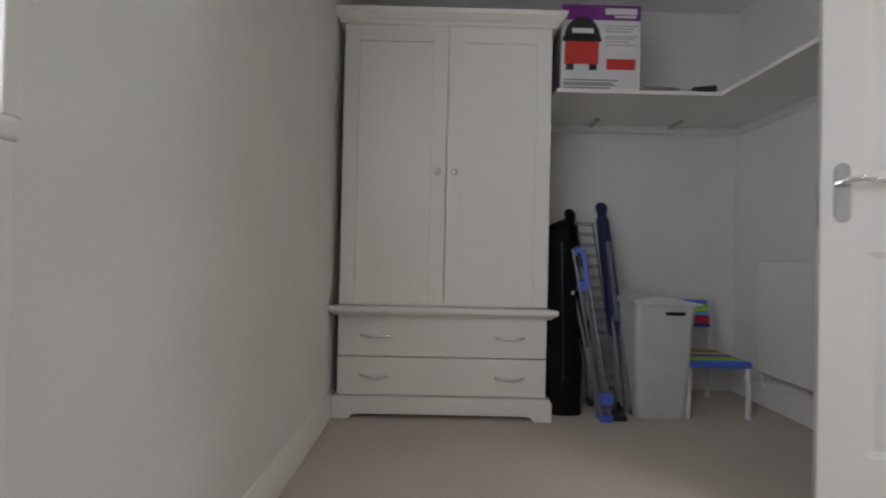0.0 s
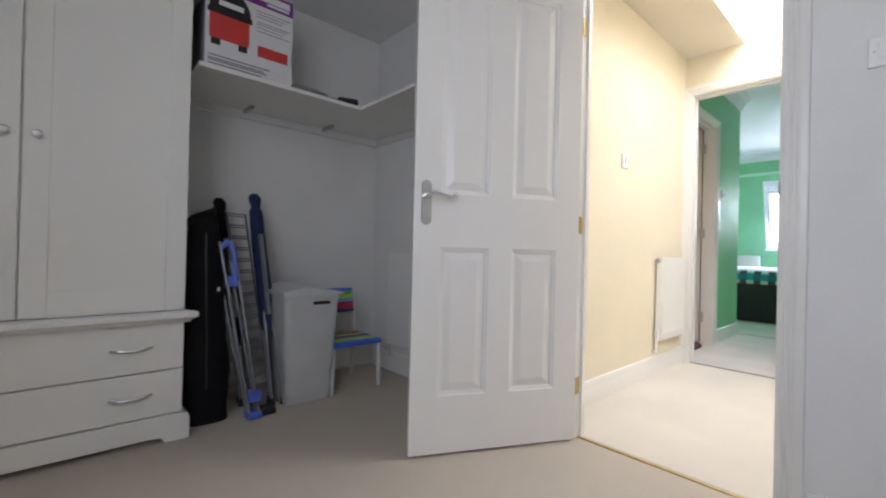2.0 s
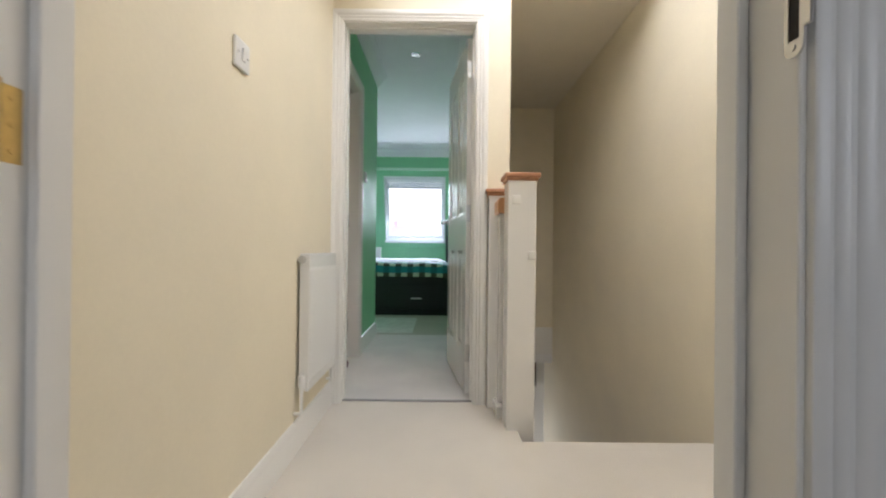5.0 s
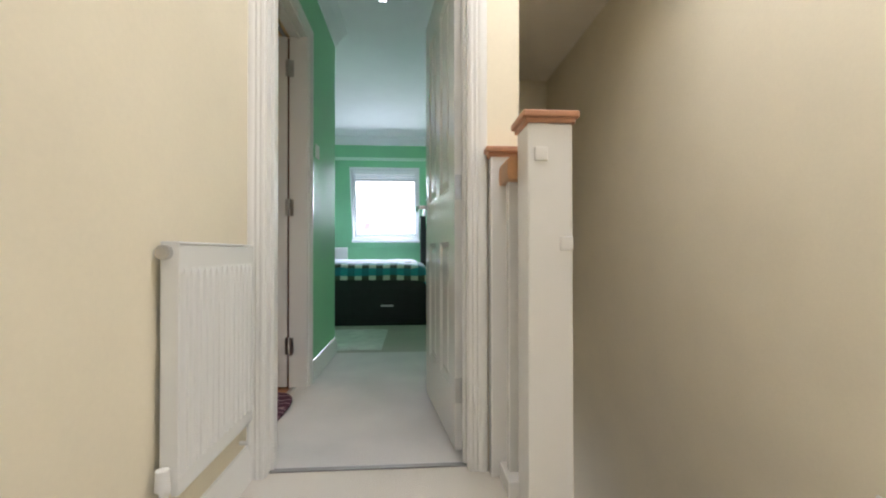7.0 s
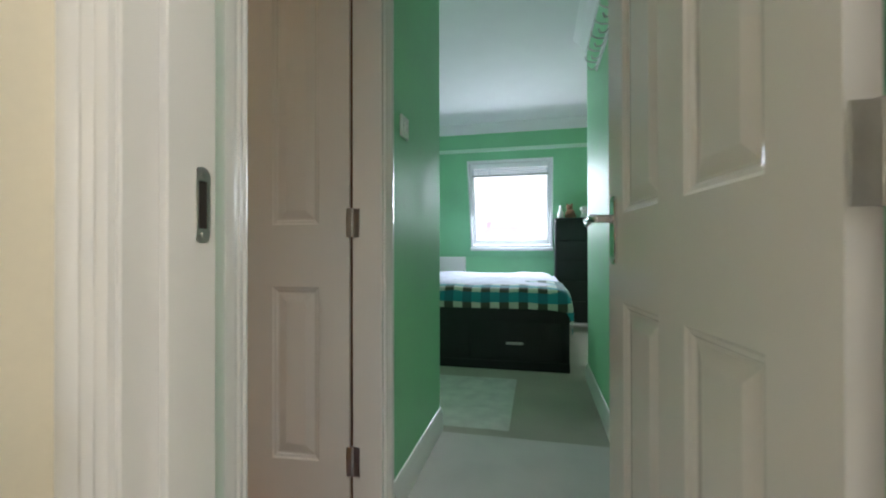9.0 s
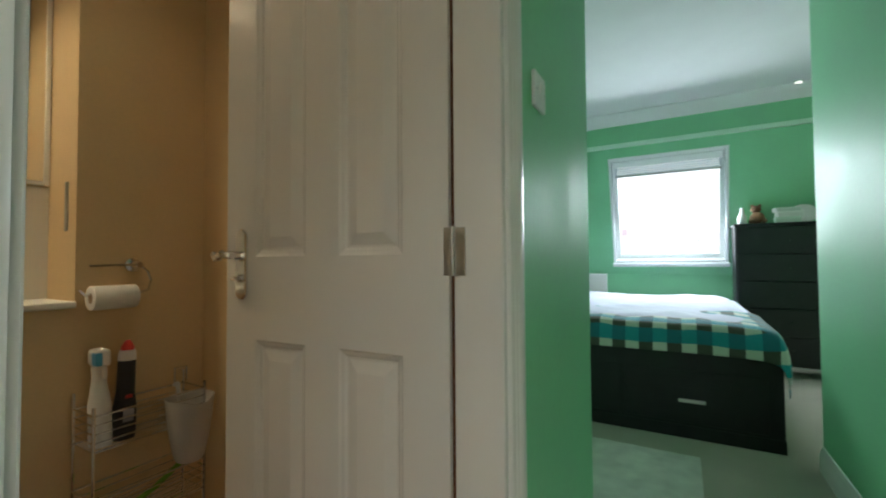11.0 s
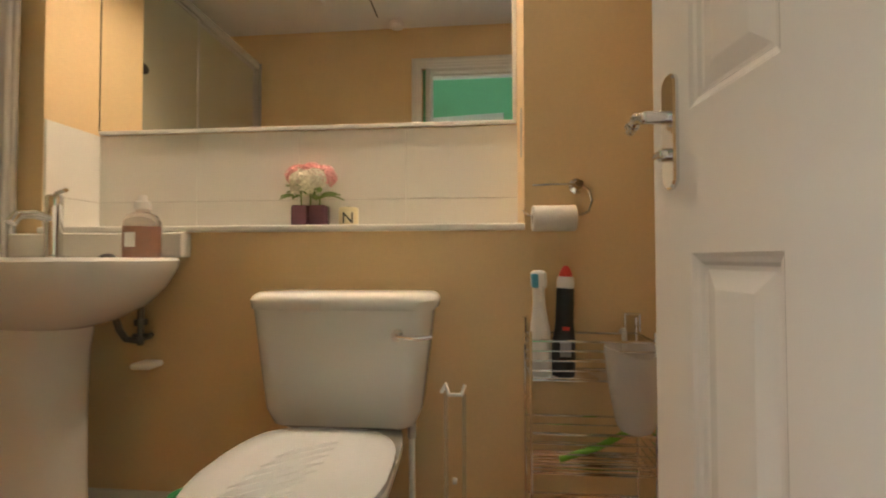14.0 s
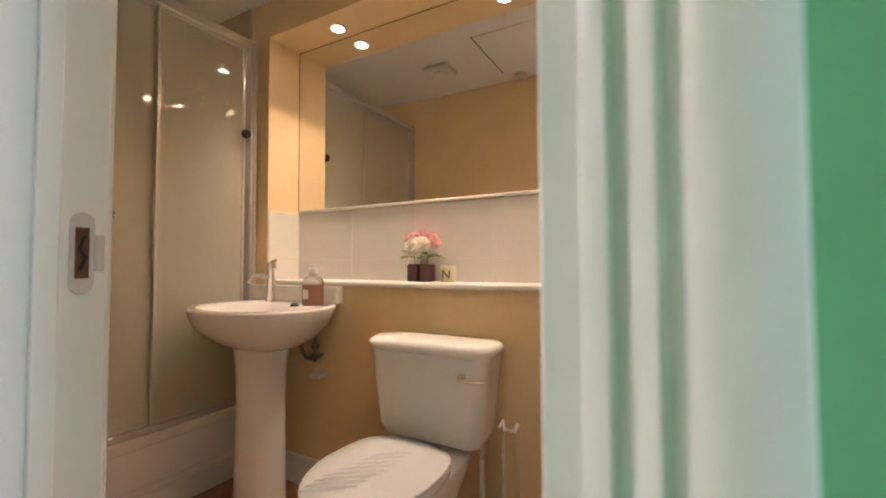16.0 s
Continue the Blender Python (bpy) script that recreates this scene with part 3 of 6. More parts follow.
for y0, y1, z0, z1 in ((-h + 0.03, -h + 0.075, 0.03, WL - 0.04), (h - 0.075, h - 0.03, 0.03, WL - 0.04), (-h + 0.075, h - 0.075, 0.03, 0.085), (-h + 0.075, h - 0.075, WL - 0.12, WL - 0.04)):
    bx(bm, 0.05, 0.10, y0, y1, z0, z1, 0.006, 1)
part("sash", bm, UPVC, w2, "white sash")
pane("pane", box(0.07, 0.078, -h + 0.07, h - 0.07, 0.08, WL - 0.11), w2)
part("window_sill", box(-0.03, 0.05, -h - 0.01, h + 0.01, -0.045, 0.0, 0.01, 3), UPVC, w2, "white sill")
BLINDM = mat("pale_grey_blind", (0.66, 0.70, 0.73), 0.5, 0.04, 20)
bl = part("blind", box(0.012, 0.055, -h + 0.045, h - 0.045, WL - 0.115, WL - 0.045, 0.012, 3), UPVC, w2, "white blind cassette")
for k in range(4):
    part("slat", box(0.018, 0.046, -h + 0.06, h - 0.06, WL - 0.137 - 0.021 * k, WL - 0.121 - 0.021 * k, 0.005, 2), BLINDM, bl, "pale grey folded slat")
part("blind_bar", box(0.016, 0.048, -h + 0.06, h - 0.06, WL - 0.222, WL - 0.202, 0.005), STEEL, bl, "slim metal blind rail")
# skylight over the hall
w3 = tagged(thing("window_3", "white skylight frame over the landing", "window", pose(4.05, 0.42, 3.15)), kind="structure")
bm = bmesh.new()
for x0, x1, y0, y1 in ((-0.70, -0.62, -0.75, 0.75), (0.62, 0.70, -0.75, 0.75), (-0.62, 0.62, -0.75, -0.67), (-0.62, 0.62, 0.67, 0.75)):
    bx(bm, x0, x1, y0, y1, 0, 0.07, 0.004, 1)
part("window_frame", bm, UPVC, w3)
pane("pane", box(-0.62, 0.62, -0.67, 0.67, 0.03, 0.038), w3)

# outside: a pale overcast distance with roofs beyond the bedroom window
HAZE = glow("overcast_distance", (0.95, 0.98, 1.0), 2.6)
tagged(obj("backdrop", box(60, 60.5, -60, 60, -20, 60), HAZE), "pale overcast sky in the distance", kind="structure")
# roofs and house walls glow: daylight and haze are put into their colour
ROOF = glow("glowing_far_roof", (0.86, 0.66, 0.74), 1.25)
HOUSEWALL = glow("glowing_far_wall", (0.92, 0.90, 0.92), 1.7)
for x, y, wd, ridge in ((45, 4.3, 3.6, 3.35), (48, -3.2, 4.4, 2.9), (52, 10.5, 5.0, 3.0)):
    hs = thing("far_house", "far terraced house, glowing pale to stand for haze", "house", pose(x, y, -6.0), "far houses")
    h1 = ridge + 6.0
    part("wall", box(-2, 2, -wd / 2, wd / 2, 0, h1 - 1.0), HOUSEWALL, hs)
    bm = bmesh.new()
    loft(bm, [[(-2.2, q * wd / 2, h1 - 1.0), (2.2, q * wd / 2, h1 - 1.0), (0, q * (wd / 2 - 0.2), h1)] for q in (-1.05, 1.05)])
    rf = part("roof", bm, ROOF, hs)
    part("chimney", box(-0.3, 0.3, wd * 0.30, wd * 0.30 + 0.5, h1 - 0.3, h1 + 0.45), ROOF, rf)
# the tree glows as well, its haze mixed into a pale green
TREEGLOW = glow("glowing_far_leaves", (0.62, 0.74, 0.66), 1.35)
rnd0 = random.Random(2)
ft = thing("far_tree", "far tree, glowing pale green to stand for haze", "tree", pose(46, 0.0, -6.0))
part("trunk", rod(bmesh.new(), (0, 0, 0), (0, 0, 7.0), 0.22, 8, 0.1), TREEGLOW, ft)
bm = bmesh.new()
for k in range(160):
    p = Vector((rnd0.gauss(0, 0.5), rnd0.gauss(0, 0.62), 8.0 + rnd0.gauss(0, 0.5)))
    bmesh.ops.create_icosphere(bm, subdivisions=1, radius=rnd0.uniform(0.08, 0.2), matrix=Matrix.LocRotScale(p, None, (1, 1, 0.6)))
part("crown", bm, TREEGLOW, ft)

# ---- radiators ----


def radiator(name, label, at, w, hgt, ribs=True, depth=0.07):
    """A panel radiator; local x runs along the wall, the front looks to -y, the wall is y = 0."""
    r = thing(name, label, "radiator", at)
    bm = bmesh.new()
    f = -depth - 0.02
    if ribs:
        n = max(2, int(w / 0.034))
        pts = [(0, f + 0.012)]
        for k in range(n):
            c = 0.012 + (w - 0.024) * (k + 0.5) / n
            q = (w - 0.024) / n
            pts += [(c - q * 0.38, f + 0.010), (c - q * 0.2, f), (c + q * 0.2, f), (c + q * 0.38, f + 0.010)]
        pts += [(w, f + 0.012), (w, f + 0.022), (0, f + 0.022)]
        loft(bm, [[(x, y, 0.045) for x, y in pts], [(x, y, hgt - 0.075) for x, y in pts]])
        bx(bm, 0, w, f + 0.004, f + 0.022, 0.0, 0.046, 0.004)
        bx(bm, 0, w, f + 0.004, f + 0.022, hgt - 0.076, hgt - 0.006, 0.004)
    else:
        bx(bm, 0, w, f, f + 0.022, 0.0, hgt - 0.006, 0.006)
    if ribs:
        n = max(2, int(w / 0.034))
        for k in range(n):
            c = 0.012 + (w - 0.024) * (k + 0.5) / n
            loft(bm, [[(c - 0.010 * q, f + dy, zz), (c + 0.010 * q, f + dy, zz), (c + 0.010 * q, f + 0.008, zz), (c - 0.010 * q, f + 0.008, zz)] for zz, dy, q in ((hgt - 0.0765, 0.0, 1.0), (hgt - 0.066, 0.0015, 0.8), (hgt - 0.060, 0.005, 0.5))])
    part("front_panel", bm, RADW, r)
    for x0, x1 in ((-0.004, 0.0), (w, w + 0.004)):
        part("side_cover", box(x0, x1, f + 0.002, -0.012, 0.01, hgt, 0.0015, 1), RADW, r)
    bm = bmesh.new()
    bx(bm, 0, w, f + 0.002, f + 0.02, hgt - 0.006, hgt, 0.002, 1)
    bx(bm, 0, w, -0.030, -0.016, hgt - 0.006, hgt, 0.002, 1)
    n = int(w / 0.03)
    for k in range(n):
        x = 0.01 + (w - 0.02) * k / n
        bx(bm, x, x + 0.012, f + 0.02, -0.03, hgt - 0.006, hgt - 0.002)
    part("top_grille", bm, RADW, r)
    part("back_panel", box(0, w, -0.024, -0.014, 0.0, hgt - 0.02, 0.004), RADW, r)
    bm = bmesh.new()
    rod(bm, (-0.004, f + 0.032, hgt - 0.026), (-0.018, f + 0.032, hgt - 0.026), 0.017, 16)
    rod(bm, (-0.018, f + 0.032, hgt - 0.026), (-0.022, f + 0.032, hgt - 0.026), 0.013, 6)
    part("air_plug", bm, STEEL, r, "steel blanking plug", True)
    for x in (-0.022, w + 0.022):
        bm = bmesh.new()
        rod(bm, (x, -0.03, -0.09), (x, -0.03, 0.03), 0.0075, 10)
        rod(bm, (x, -0.03, -0.085), (x, 0.0, -0.085), 0.0075, 10)
        rod(bm, (x, -0.03, 0.0), (0 if x < 0 else w, -0.03, 0.03), 0.009, 10)
        v = part("valve", bm, RADW, r, "white painted pipe and valve", True)
        part("valve_cap", rod(bmesh.new(), (x, -0.03, 0.03), (x, -0.03, 0.075), 0.016, 14, 0.014), PLASTIC, v, "white plastic cap", True)
    return r


radiator("radiator", "white ribbed panel radiator on the cream wall", pose(4.205, 1.56, 0.245), 0.445, 0.590, True, 0.036)
radiator("radiator", "plain white panel radiator on the grey-white wall", pose(2.785, 2.735, 0.20, 0, 0, -90), 0.80, 0.625, False, 0.05)

# ---- newels and balustrade ----


def newel(name, label, x0, x1, y0, y1, top):
    n = thing(name, label, "newel post", pose((x0 + x1) / 2, (y0 + y1) / 2, 0))
    a, b = (x1 - x0) / 2, (y1 - y0) / 2
    part("post", box(-a, a, -b, b, -0.3 if x0 < 4.6 else 0.0, top - 0.035, 0.005, 2), GLOSS, n)
    bm = bmesh.new()
    bx(bm, -a - 0.006, a + 0.006, -b - 0.008, b + 0.008, top - 0.036, top - 0.02, 0.003)
    bx(bm, -a - 0.016, a + 0.016, -b - 0.018, b + 0.018, top - 0.022, top, 0.006, 3)
    part("cap", bm, PINKWOOD, n, "varnished pine cap")
    return n, a, b


nw, a, b = newel("newel_post", "square white gloss newel post with a pine cap", 4.41, 4.54, 0.495, 0.630, 1.228)
for y, z in ((0.029, 1.10), (-0.047, 0.835)):
    part("screw_cap", box(-a - 0.006, -a + 0.002, y - 0.02, y + 0.02, z - 0.021, z + 0.021, 0.0035, 3), GLOSS, nw, "painted-over square plug", True)
newel("half_newel", "white half newel with a pine cap against the wall", 4.69, 4.747, 0.588, 0.69, 1.192)
bl = thing("balustrade", "white spindles under a short pine handrail", "balustrade", pose(4.56, 0.630, 0))
bm = bmesh.new()
loft(bm, [[(x, y, z) for y, z in ((-0.028, 1.05), (0.028, 1.05), (0.031, 1.075), (0.029, 1.112), (0.02, 1.126), (-0.02, 1.126), (-0.029, 1.112), (-0.031, 1.075))] for x in (-0.013, 0.128)])
part("handrail", bm, mat("orange_pine", (0.55, 0.29, 0.13), 0.4, 0.15, 12), bl, "varnished pine handrail")
part("spindle", box(0.048, 0.084, -0.022, 0.014, 0.06, 1.055, 0.004, 2), GLOSS, bl)
part("base_rail", box(-0.013, 0.128, -0.03, 0.03, 0.0, 0.06, 0.004), GLOSS, bl, "white base rail")
sr = thing("stair_handrail", "pine handrail running down beside the stairs", "handrail", pose(4.79, 0.513, 0.585))
bm = bmesh.new()
loft(bm, [[(x, y, z - 0.9 * x) for y, z in ((-0.025, -0.055), (0.025, -0.055), (0.028, 0.0), (0.018, 0.055), (-0.018, 0.055), (-0.028, 0.0))] for x in (-0.248, 2.3)])
part("rail", bm, mat("pine_rail", (0.55, 0.29, 0.13), 0.4, 0.15, 12), sr)
for x in (0.25, 1.2, 2.1):
    part("bracket", tube(bmesh.new(), [(x, 0, -0.03 - 0.9 * x), (x, 0.0, -0.07 - 0.9 * x), (x, 0.07, -0.07 - 0.9 * x)], 0.006), STEEL, sr, "steel bracket", True)

# ---- switches ----


def switch(at, label, rockers=1):
    s = thing("light_switch", label, "light switch", at, "light switches")
    part("plate", box(-0.044, 0.044, -0.011, 0, -0.044, 0.044, 0.004, 2), PLASTIC, s)
    for k in range(rockers):
        x = (k - (rockers - 1) / 2) * 0.026
        bm = box(-0.010, 0.010, -0.004, 0.003, -0.019, 0.019, 0.0015, 1)
        part("rocker", bm, PLASTIC, s, "", False, pose(x, -0.012, 0, 6))
    for x in (-0.03, 0.03):
        part("screw", rod(bmesh.new(), (x, -0.0105, 0), (x, -0.0125, 0), 0.0035, 8), STEEL, s)


switch(pose(3.68, 1.56, 1.435), "white plastic light switch on the cream wall")
switch(pose(6.0, 1.61, 1.475), "white plastic light switch on the green wall")
switch(pose(2.785, 0.398, 1.44, 0, 0, 90 + 180), "white plastic light switch on the grey-white wall", 2)

# ---- box room things ----
# wardrobe over two drawers
wd = thing("wardrobe", "tall white painted wardrobe with two doors over two drawers", "wardrobe", pose(0.945, 2.475, 0))
part("carcass", box(-0.52, 0.52, 0.022, 0.545, 0.10, 1.965, 0.003), FURN, wd)
bm = bmesh.new()
CORN = [(0, 0), (0.012, 0), (0.016, 0.012), (0.03, 0.02), (0.045, 0.036), (0.052, 0.042), (0.055, 0.062), (0, 0.062)]
loft(bm, [[(-0.525 - o, -o, 1.957 + u) for o, u in CORN], [(0.525 + o, -o, 1.957 + u) for o, u in CORN]])
loft(bm, [[(-0.525 - o, -o, 1.957 + u) for o, u in CORN], [(-0.525 - o, 0.545, 1.957 + u) for o, u in CORN]])
loft(bm, [[(0.525 + o, -o, 1.957 + u) for o, u in CORN], [(0.525 + o, 0.545, 1.957 + u) for o, u in CORN]])
bx(bm, -0.525, 0.525, 0, 0.545, 1.965, 2.02)
part("cornice", bm, FURN, wd)
bm = bmesh.new()
LED = [(0, 0.0), (0.02, 0.0), (0.028, 0.012), (0.045, 0.018), (0.058, 0.026), (0.06, 0.042), (0.05, 0.05), (0, 0.05)]
loft(bm, [[(-0.525 - o * 0.6, -o, 0.505 + u) for o, u in LED], [(0.525 + o * 0.6, -o, 0.505 + u) for o, u in LED]])
bx(bm, -0.53, 0.53, 0, 0.545, 0.507, 0.553)
part("waist_moulding", bm, FURN, wd)
bm = bmesh.new()
outline = [(-0.545, 0.0), (-0.455, 0.0), (-0.448, 0.014), (-0.435, 0.022), (-0.40, 0.026), (0.40, 0.026), (0.435, 0.022), (0.448, 0.014), (0.455, 0.0), (0.545, 0.0), (0.545, 0.092), (0.538, 0.098), (0.536, 0.112), (-0.536, 0.112), (-0.538, 0.098), (-0.545, 0.092)]
loft(bm, [[(x, y, z) for x, z in outline] for y in (-0.018, 0.0)])
part("plinth", bm, FURN, wd, "white plinth with shaped feet")
for q in (-1, 1):
    part("plinth_side", box(min(q * 0.525, q * 0.545), max(q * 0.525, q * 0.545), 0.001, 0.545, 0.0, 0.095, 0.003), FURN, wd)
for s, x0, x1 in ((-1, -0.518, -0.0025), (1, 0.0025, 0.518)):
    bm = bmesh.new()
    z0, z1 = 0.558, 1.962
    bx(bm, x0, x0 + 0.075, 0, 0.02, z0, z1, 0.0015, 1)
    bx(bm, x1 - 0.075, x1, 0, 0.02, z0, z1, 0.0015, 1)
    bx(bm, x0 + 0.075, x1 - 0.075, 0, 0.02, z0, z0 + 0.10)
    bx(bm, x0 + 0.075, x1 - 0.075, 0, 0.02, z1 - 0.085, z1)
    dr = part("door", bm, FURN, wd)
    bm = box(x0 + 0.075, x1 - 0.075, 0.008, 0.018, z0 + 0.10, z1 - 0.085)
    part("door_panel", bm, FURN, dr)
    bm = bmesh.new()
    lathe(bm, [(0.006, 0), (0.006, 0.012), (0.013, 0.017), (0.016, 0.024), (0.012, 0.031), (0.003, 0.033)], n=16)
    part("knob", bm, STEEL, dr, "small pewter knob", True, pose(s * 0.042, 0, 1.224, 90))
for z0, z1 in ((0.115, 0.300), (0.306, 0.503)):
    dw = part("drawer", box(-0.518, 0.518, 0, 0.02, z0, z1, 0.002, 1), FURN, wd)
    for x in (-0.335, 0.335):
        bm = tube(bmesh.new(), [(x - 0.07, -0.003, (z0 + z1) / 2 + 0.004), (x - 0.045, -0.018, (z0 + z1) / 2 + 0.002), (x - 0.02, -0.026, (z0 + z1) / 2 - 0.001), (x + 0.02, -0.026, (z0 + z1) / 2 - 0.001), (x + 0.045, -0.018, (z0 + z1) / 2 + 0.002), (x + 0.07, -0.003, (z0 + z1) / 2 + 0.004)], 0.0058)
        part("handle", bm, STEEL, dw, "curved pewter bow handle", True)

# corner shelf on battens
sh = thing("corner_shelf", "white painted L-shaped shelf high on two walls", "shelf", pose(2.785, 3.03, 1.648))
bm = bmesh.new()
bx(bm, -1.29, 0, -0.537, 0, 0, 0.02, 0.002, 1)
part("board", bm, FURN, sh)
part("board", box(-0.46, 0, -1.21, -0.538, 0.0, 0.02, 0.002, 1), FURN, sh)
part("batten", box(-1.29, 0, -0.022, 0, -0.045, 0.0, 0.003, 1), GREYWHITE, sh)
part("batten", box(-0.022, 0, -1.21, -0.022, -0.045, 0.0, 0.003, 1), GREYWHITE, sh)
for x in (-0.95, -0.45):
    part("bracket", box(x, x + 0.02, -0.16, -0.022, -0.02, -0.001, 0.002, 1), STEEL, sh, "short grey bracket")

# printed carton, pictures as plain shapes
CARD = mat("white_printed_card", (0.74, 0.74, 0.74), 0.45, 0.03, 8)
PURPLE = mat("purple_print", (0.20, 0.03, 0.24), 0.45, 0.05, 10)
REDP = mat("red_print", (0.62, 0.05, 0.04), 0.4, 0.05, 10)
BLACKP = mat("black_print", (0.02, 0.02, 0.022), 0.4, 0.05, 10)
GREYP = mat("grey_print", (0.30, 0.30, 0.32), 0.5, 0.05, 10)
cb = thing("cardboard_box", "white printed carton with purple top band on the shelf", "box", pose(1.73, 2.54, 1.668))
part("carton", box(-0.205, 0.205, 0, 0.37, 0, 0.455, 0.004), CARD, cb)
part("side_print", box(-0.2062, -0.205, 0.01, 0.36, 0.01, 0.445), GREYP, cb)


def print_on(x0, x1, z0, z1, m, lift=0.001, name="print"):
    part(name, box(x0, x1, -lift, -0.0002, z0, z1), m, cb)


print_on(-0.203, -0.005, 0.375, 0.453, PURPLE)
print_on(-0.004, 0.203, 0.375, 0.453, PURPLE)
print_on(0.02, 0.185, 0.405, 0.438, CARD, 0.0018, "title_bar")
print_on(0.07, 0.18, 0.388, 0.400, CARD, 0.0018, "title_bar")
bm = bmesh.new()
arc = [(-0.098 + 0.092 * math.cos(a), 0.285 + 0.105 * math.sin(a)) for a in np.linspace(0, math.pi, 18)]
loft(bm, [[(x, -0.0026, z) for x, z in arc], [(x, -0.0003, z) for x, z in arc]])
bx(bm, -0.198, 0.002, -0.0026, -0.0003, 0.262, 0.288, 0.001, 1)
part("print", bm, BLACKP, cb, "black dome shape")
print_on(-0.188, -0.012, 0.145, 0.268, REDP, 0.0022)
print_on(-0.15, -0.04, 0.305, 0.33, CARD, 0.0034, "title_bar")
print_on(-0.18, -0.14, 0.115, 0.145, BLACKP, 0.0022)
print_on(-0.06, -0.02, 0.115, 0.145, BLACKP, 0.0022)
print_on(0.03, 0.18, 0.12, 0.175, REDP)
for k, z in enumerate((0.345, 0.33, 0.315, 0.29, 0.278, 0.262, 0.245)):
    print_on(0.02, 0.19 - 0.02 * (k % 3), z, z + 0.004, GREYP, 0.001, "text_bar")
for z, x1 in ((0.06, 0.09), (0.045, 0.06), (0.035, 0.075), (0.02, 0.05)):
    print_on(-0.19, x1, z, z + 0.008, GREYP, 0.001, "text_bar")

# umbrella lying on the shelf
um = thing("folded_umbrella", "grey folded umbrella with a black handle lying on the shelf", "umbrella", pose(2.30, 2.535, 1.692, 0, 0, 176))
DARKGREY = mat("grey_fabric", (0.24, 0.24, 0.23), 0.7, 0.15, 30)
bm = bmesh.new()
rod(bm, (-0.02, 0, 0.004), (0.09, 0, 0.0), 0.022, 14, 0.016)
part("handle", bm, BLACKP, um, "black moulded grip", True)
part("shaft", rod(bmesh.new(), (0.10, 0, 0.0), (0.22, 0.0, 0.0), 0.005, 10), STEEL, um, "", True)
bm = bmesh.new()
loft(bm, [[(x, r * (1 + 0.15 * math.sin(5 * a)) * math.cos(a), 0.0 + r * math.sin(a)) for a in np.linspace(0, 2 * math.pi, 16, endpoint=False)] for x, r in ((0.16, 0.010), (0.20, 0.018), (0.28, 0.023), (0.34, 0.020), (0.365, 0.008))])
part("canopy", bm, DARKGREY, um, "", True)

# tall black bag
BLACKF = mat("black_nylon", (0.004, 0.004, 0.005), 0.75, 0.2, 30, 0.2, 160, spec=0.25)
bg = thing("black_bag", "tall soft black nylon bag leaning beside the wardrobe", "bag", pose(1.60, 2.67, 0))
bm = bmesh.new()
rings = []
for k in range(15):
    u = k / 14
    cx, cy, wx, wy = -0.01 - 0.02 * u, 0.0 + 0.06 * u, (0.135 + 0.012 * math.sin(9 * u)) * (1 - 0.35 * max(0, u - 0.75) * 4), (0.12 + 0.01 * math.sin(13 * u + 1)) * (1 - 0.5 * u)
    rings.append([(cx + wx * math.copysign(abs(math.cos(a)) ** 0.55, math.cos(a)) * (0.72 + 0.07 * math.sin(3 * a + 6 * u) + 0.05 * math.sin(7 * a + 15 * u)), cy + wy * math.copysign(abs(math.sin(a)) ** 0.55, math.sin(a)), 0.002 + 0.985 * u + 0.05 * u ** 6 * math.cos(a - 0.4) + 0.02 * u * (1 - u) * math.sin(5 * a)) for a in np.linspace(0, 2 * math.pi, 20, endpoint=False)])
loft(bm, rings)
part("body", bm, BLACKF, bg, "", True)
part("zip", tube(bmesh.new(), [(-0.02, -0.10, 0.1), (-0.025, -0.085, 0.5), (-0.03, -0.055, 0.9)], 0.004, 6), BLACKP, bg)
part("tag", box(0.015, 0.027, -0.098, -0.094, 0.62, 0.64, 0.002), PLASTIC, bg, "small white tag")

# long sticks: black umbrella, navy folded chair
NAVY = mat("navy_canvas", (0.018, 0.025, 0.085), 0.75, 0.15, 25, 0.3, 220)
GREYT = mat("grey_tube_metal", (0.30, 0.31, 0.33), 0.35, 0.08, 20, metal=0.7)
BLUEP = mat("blue_plastic", (0.10, 0.16, 0.62), 0.35, 0.06, 12)


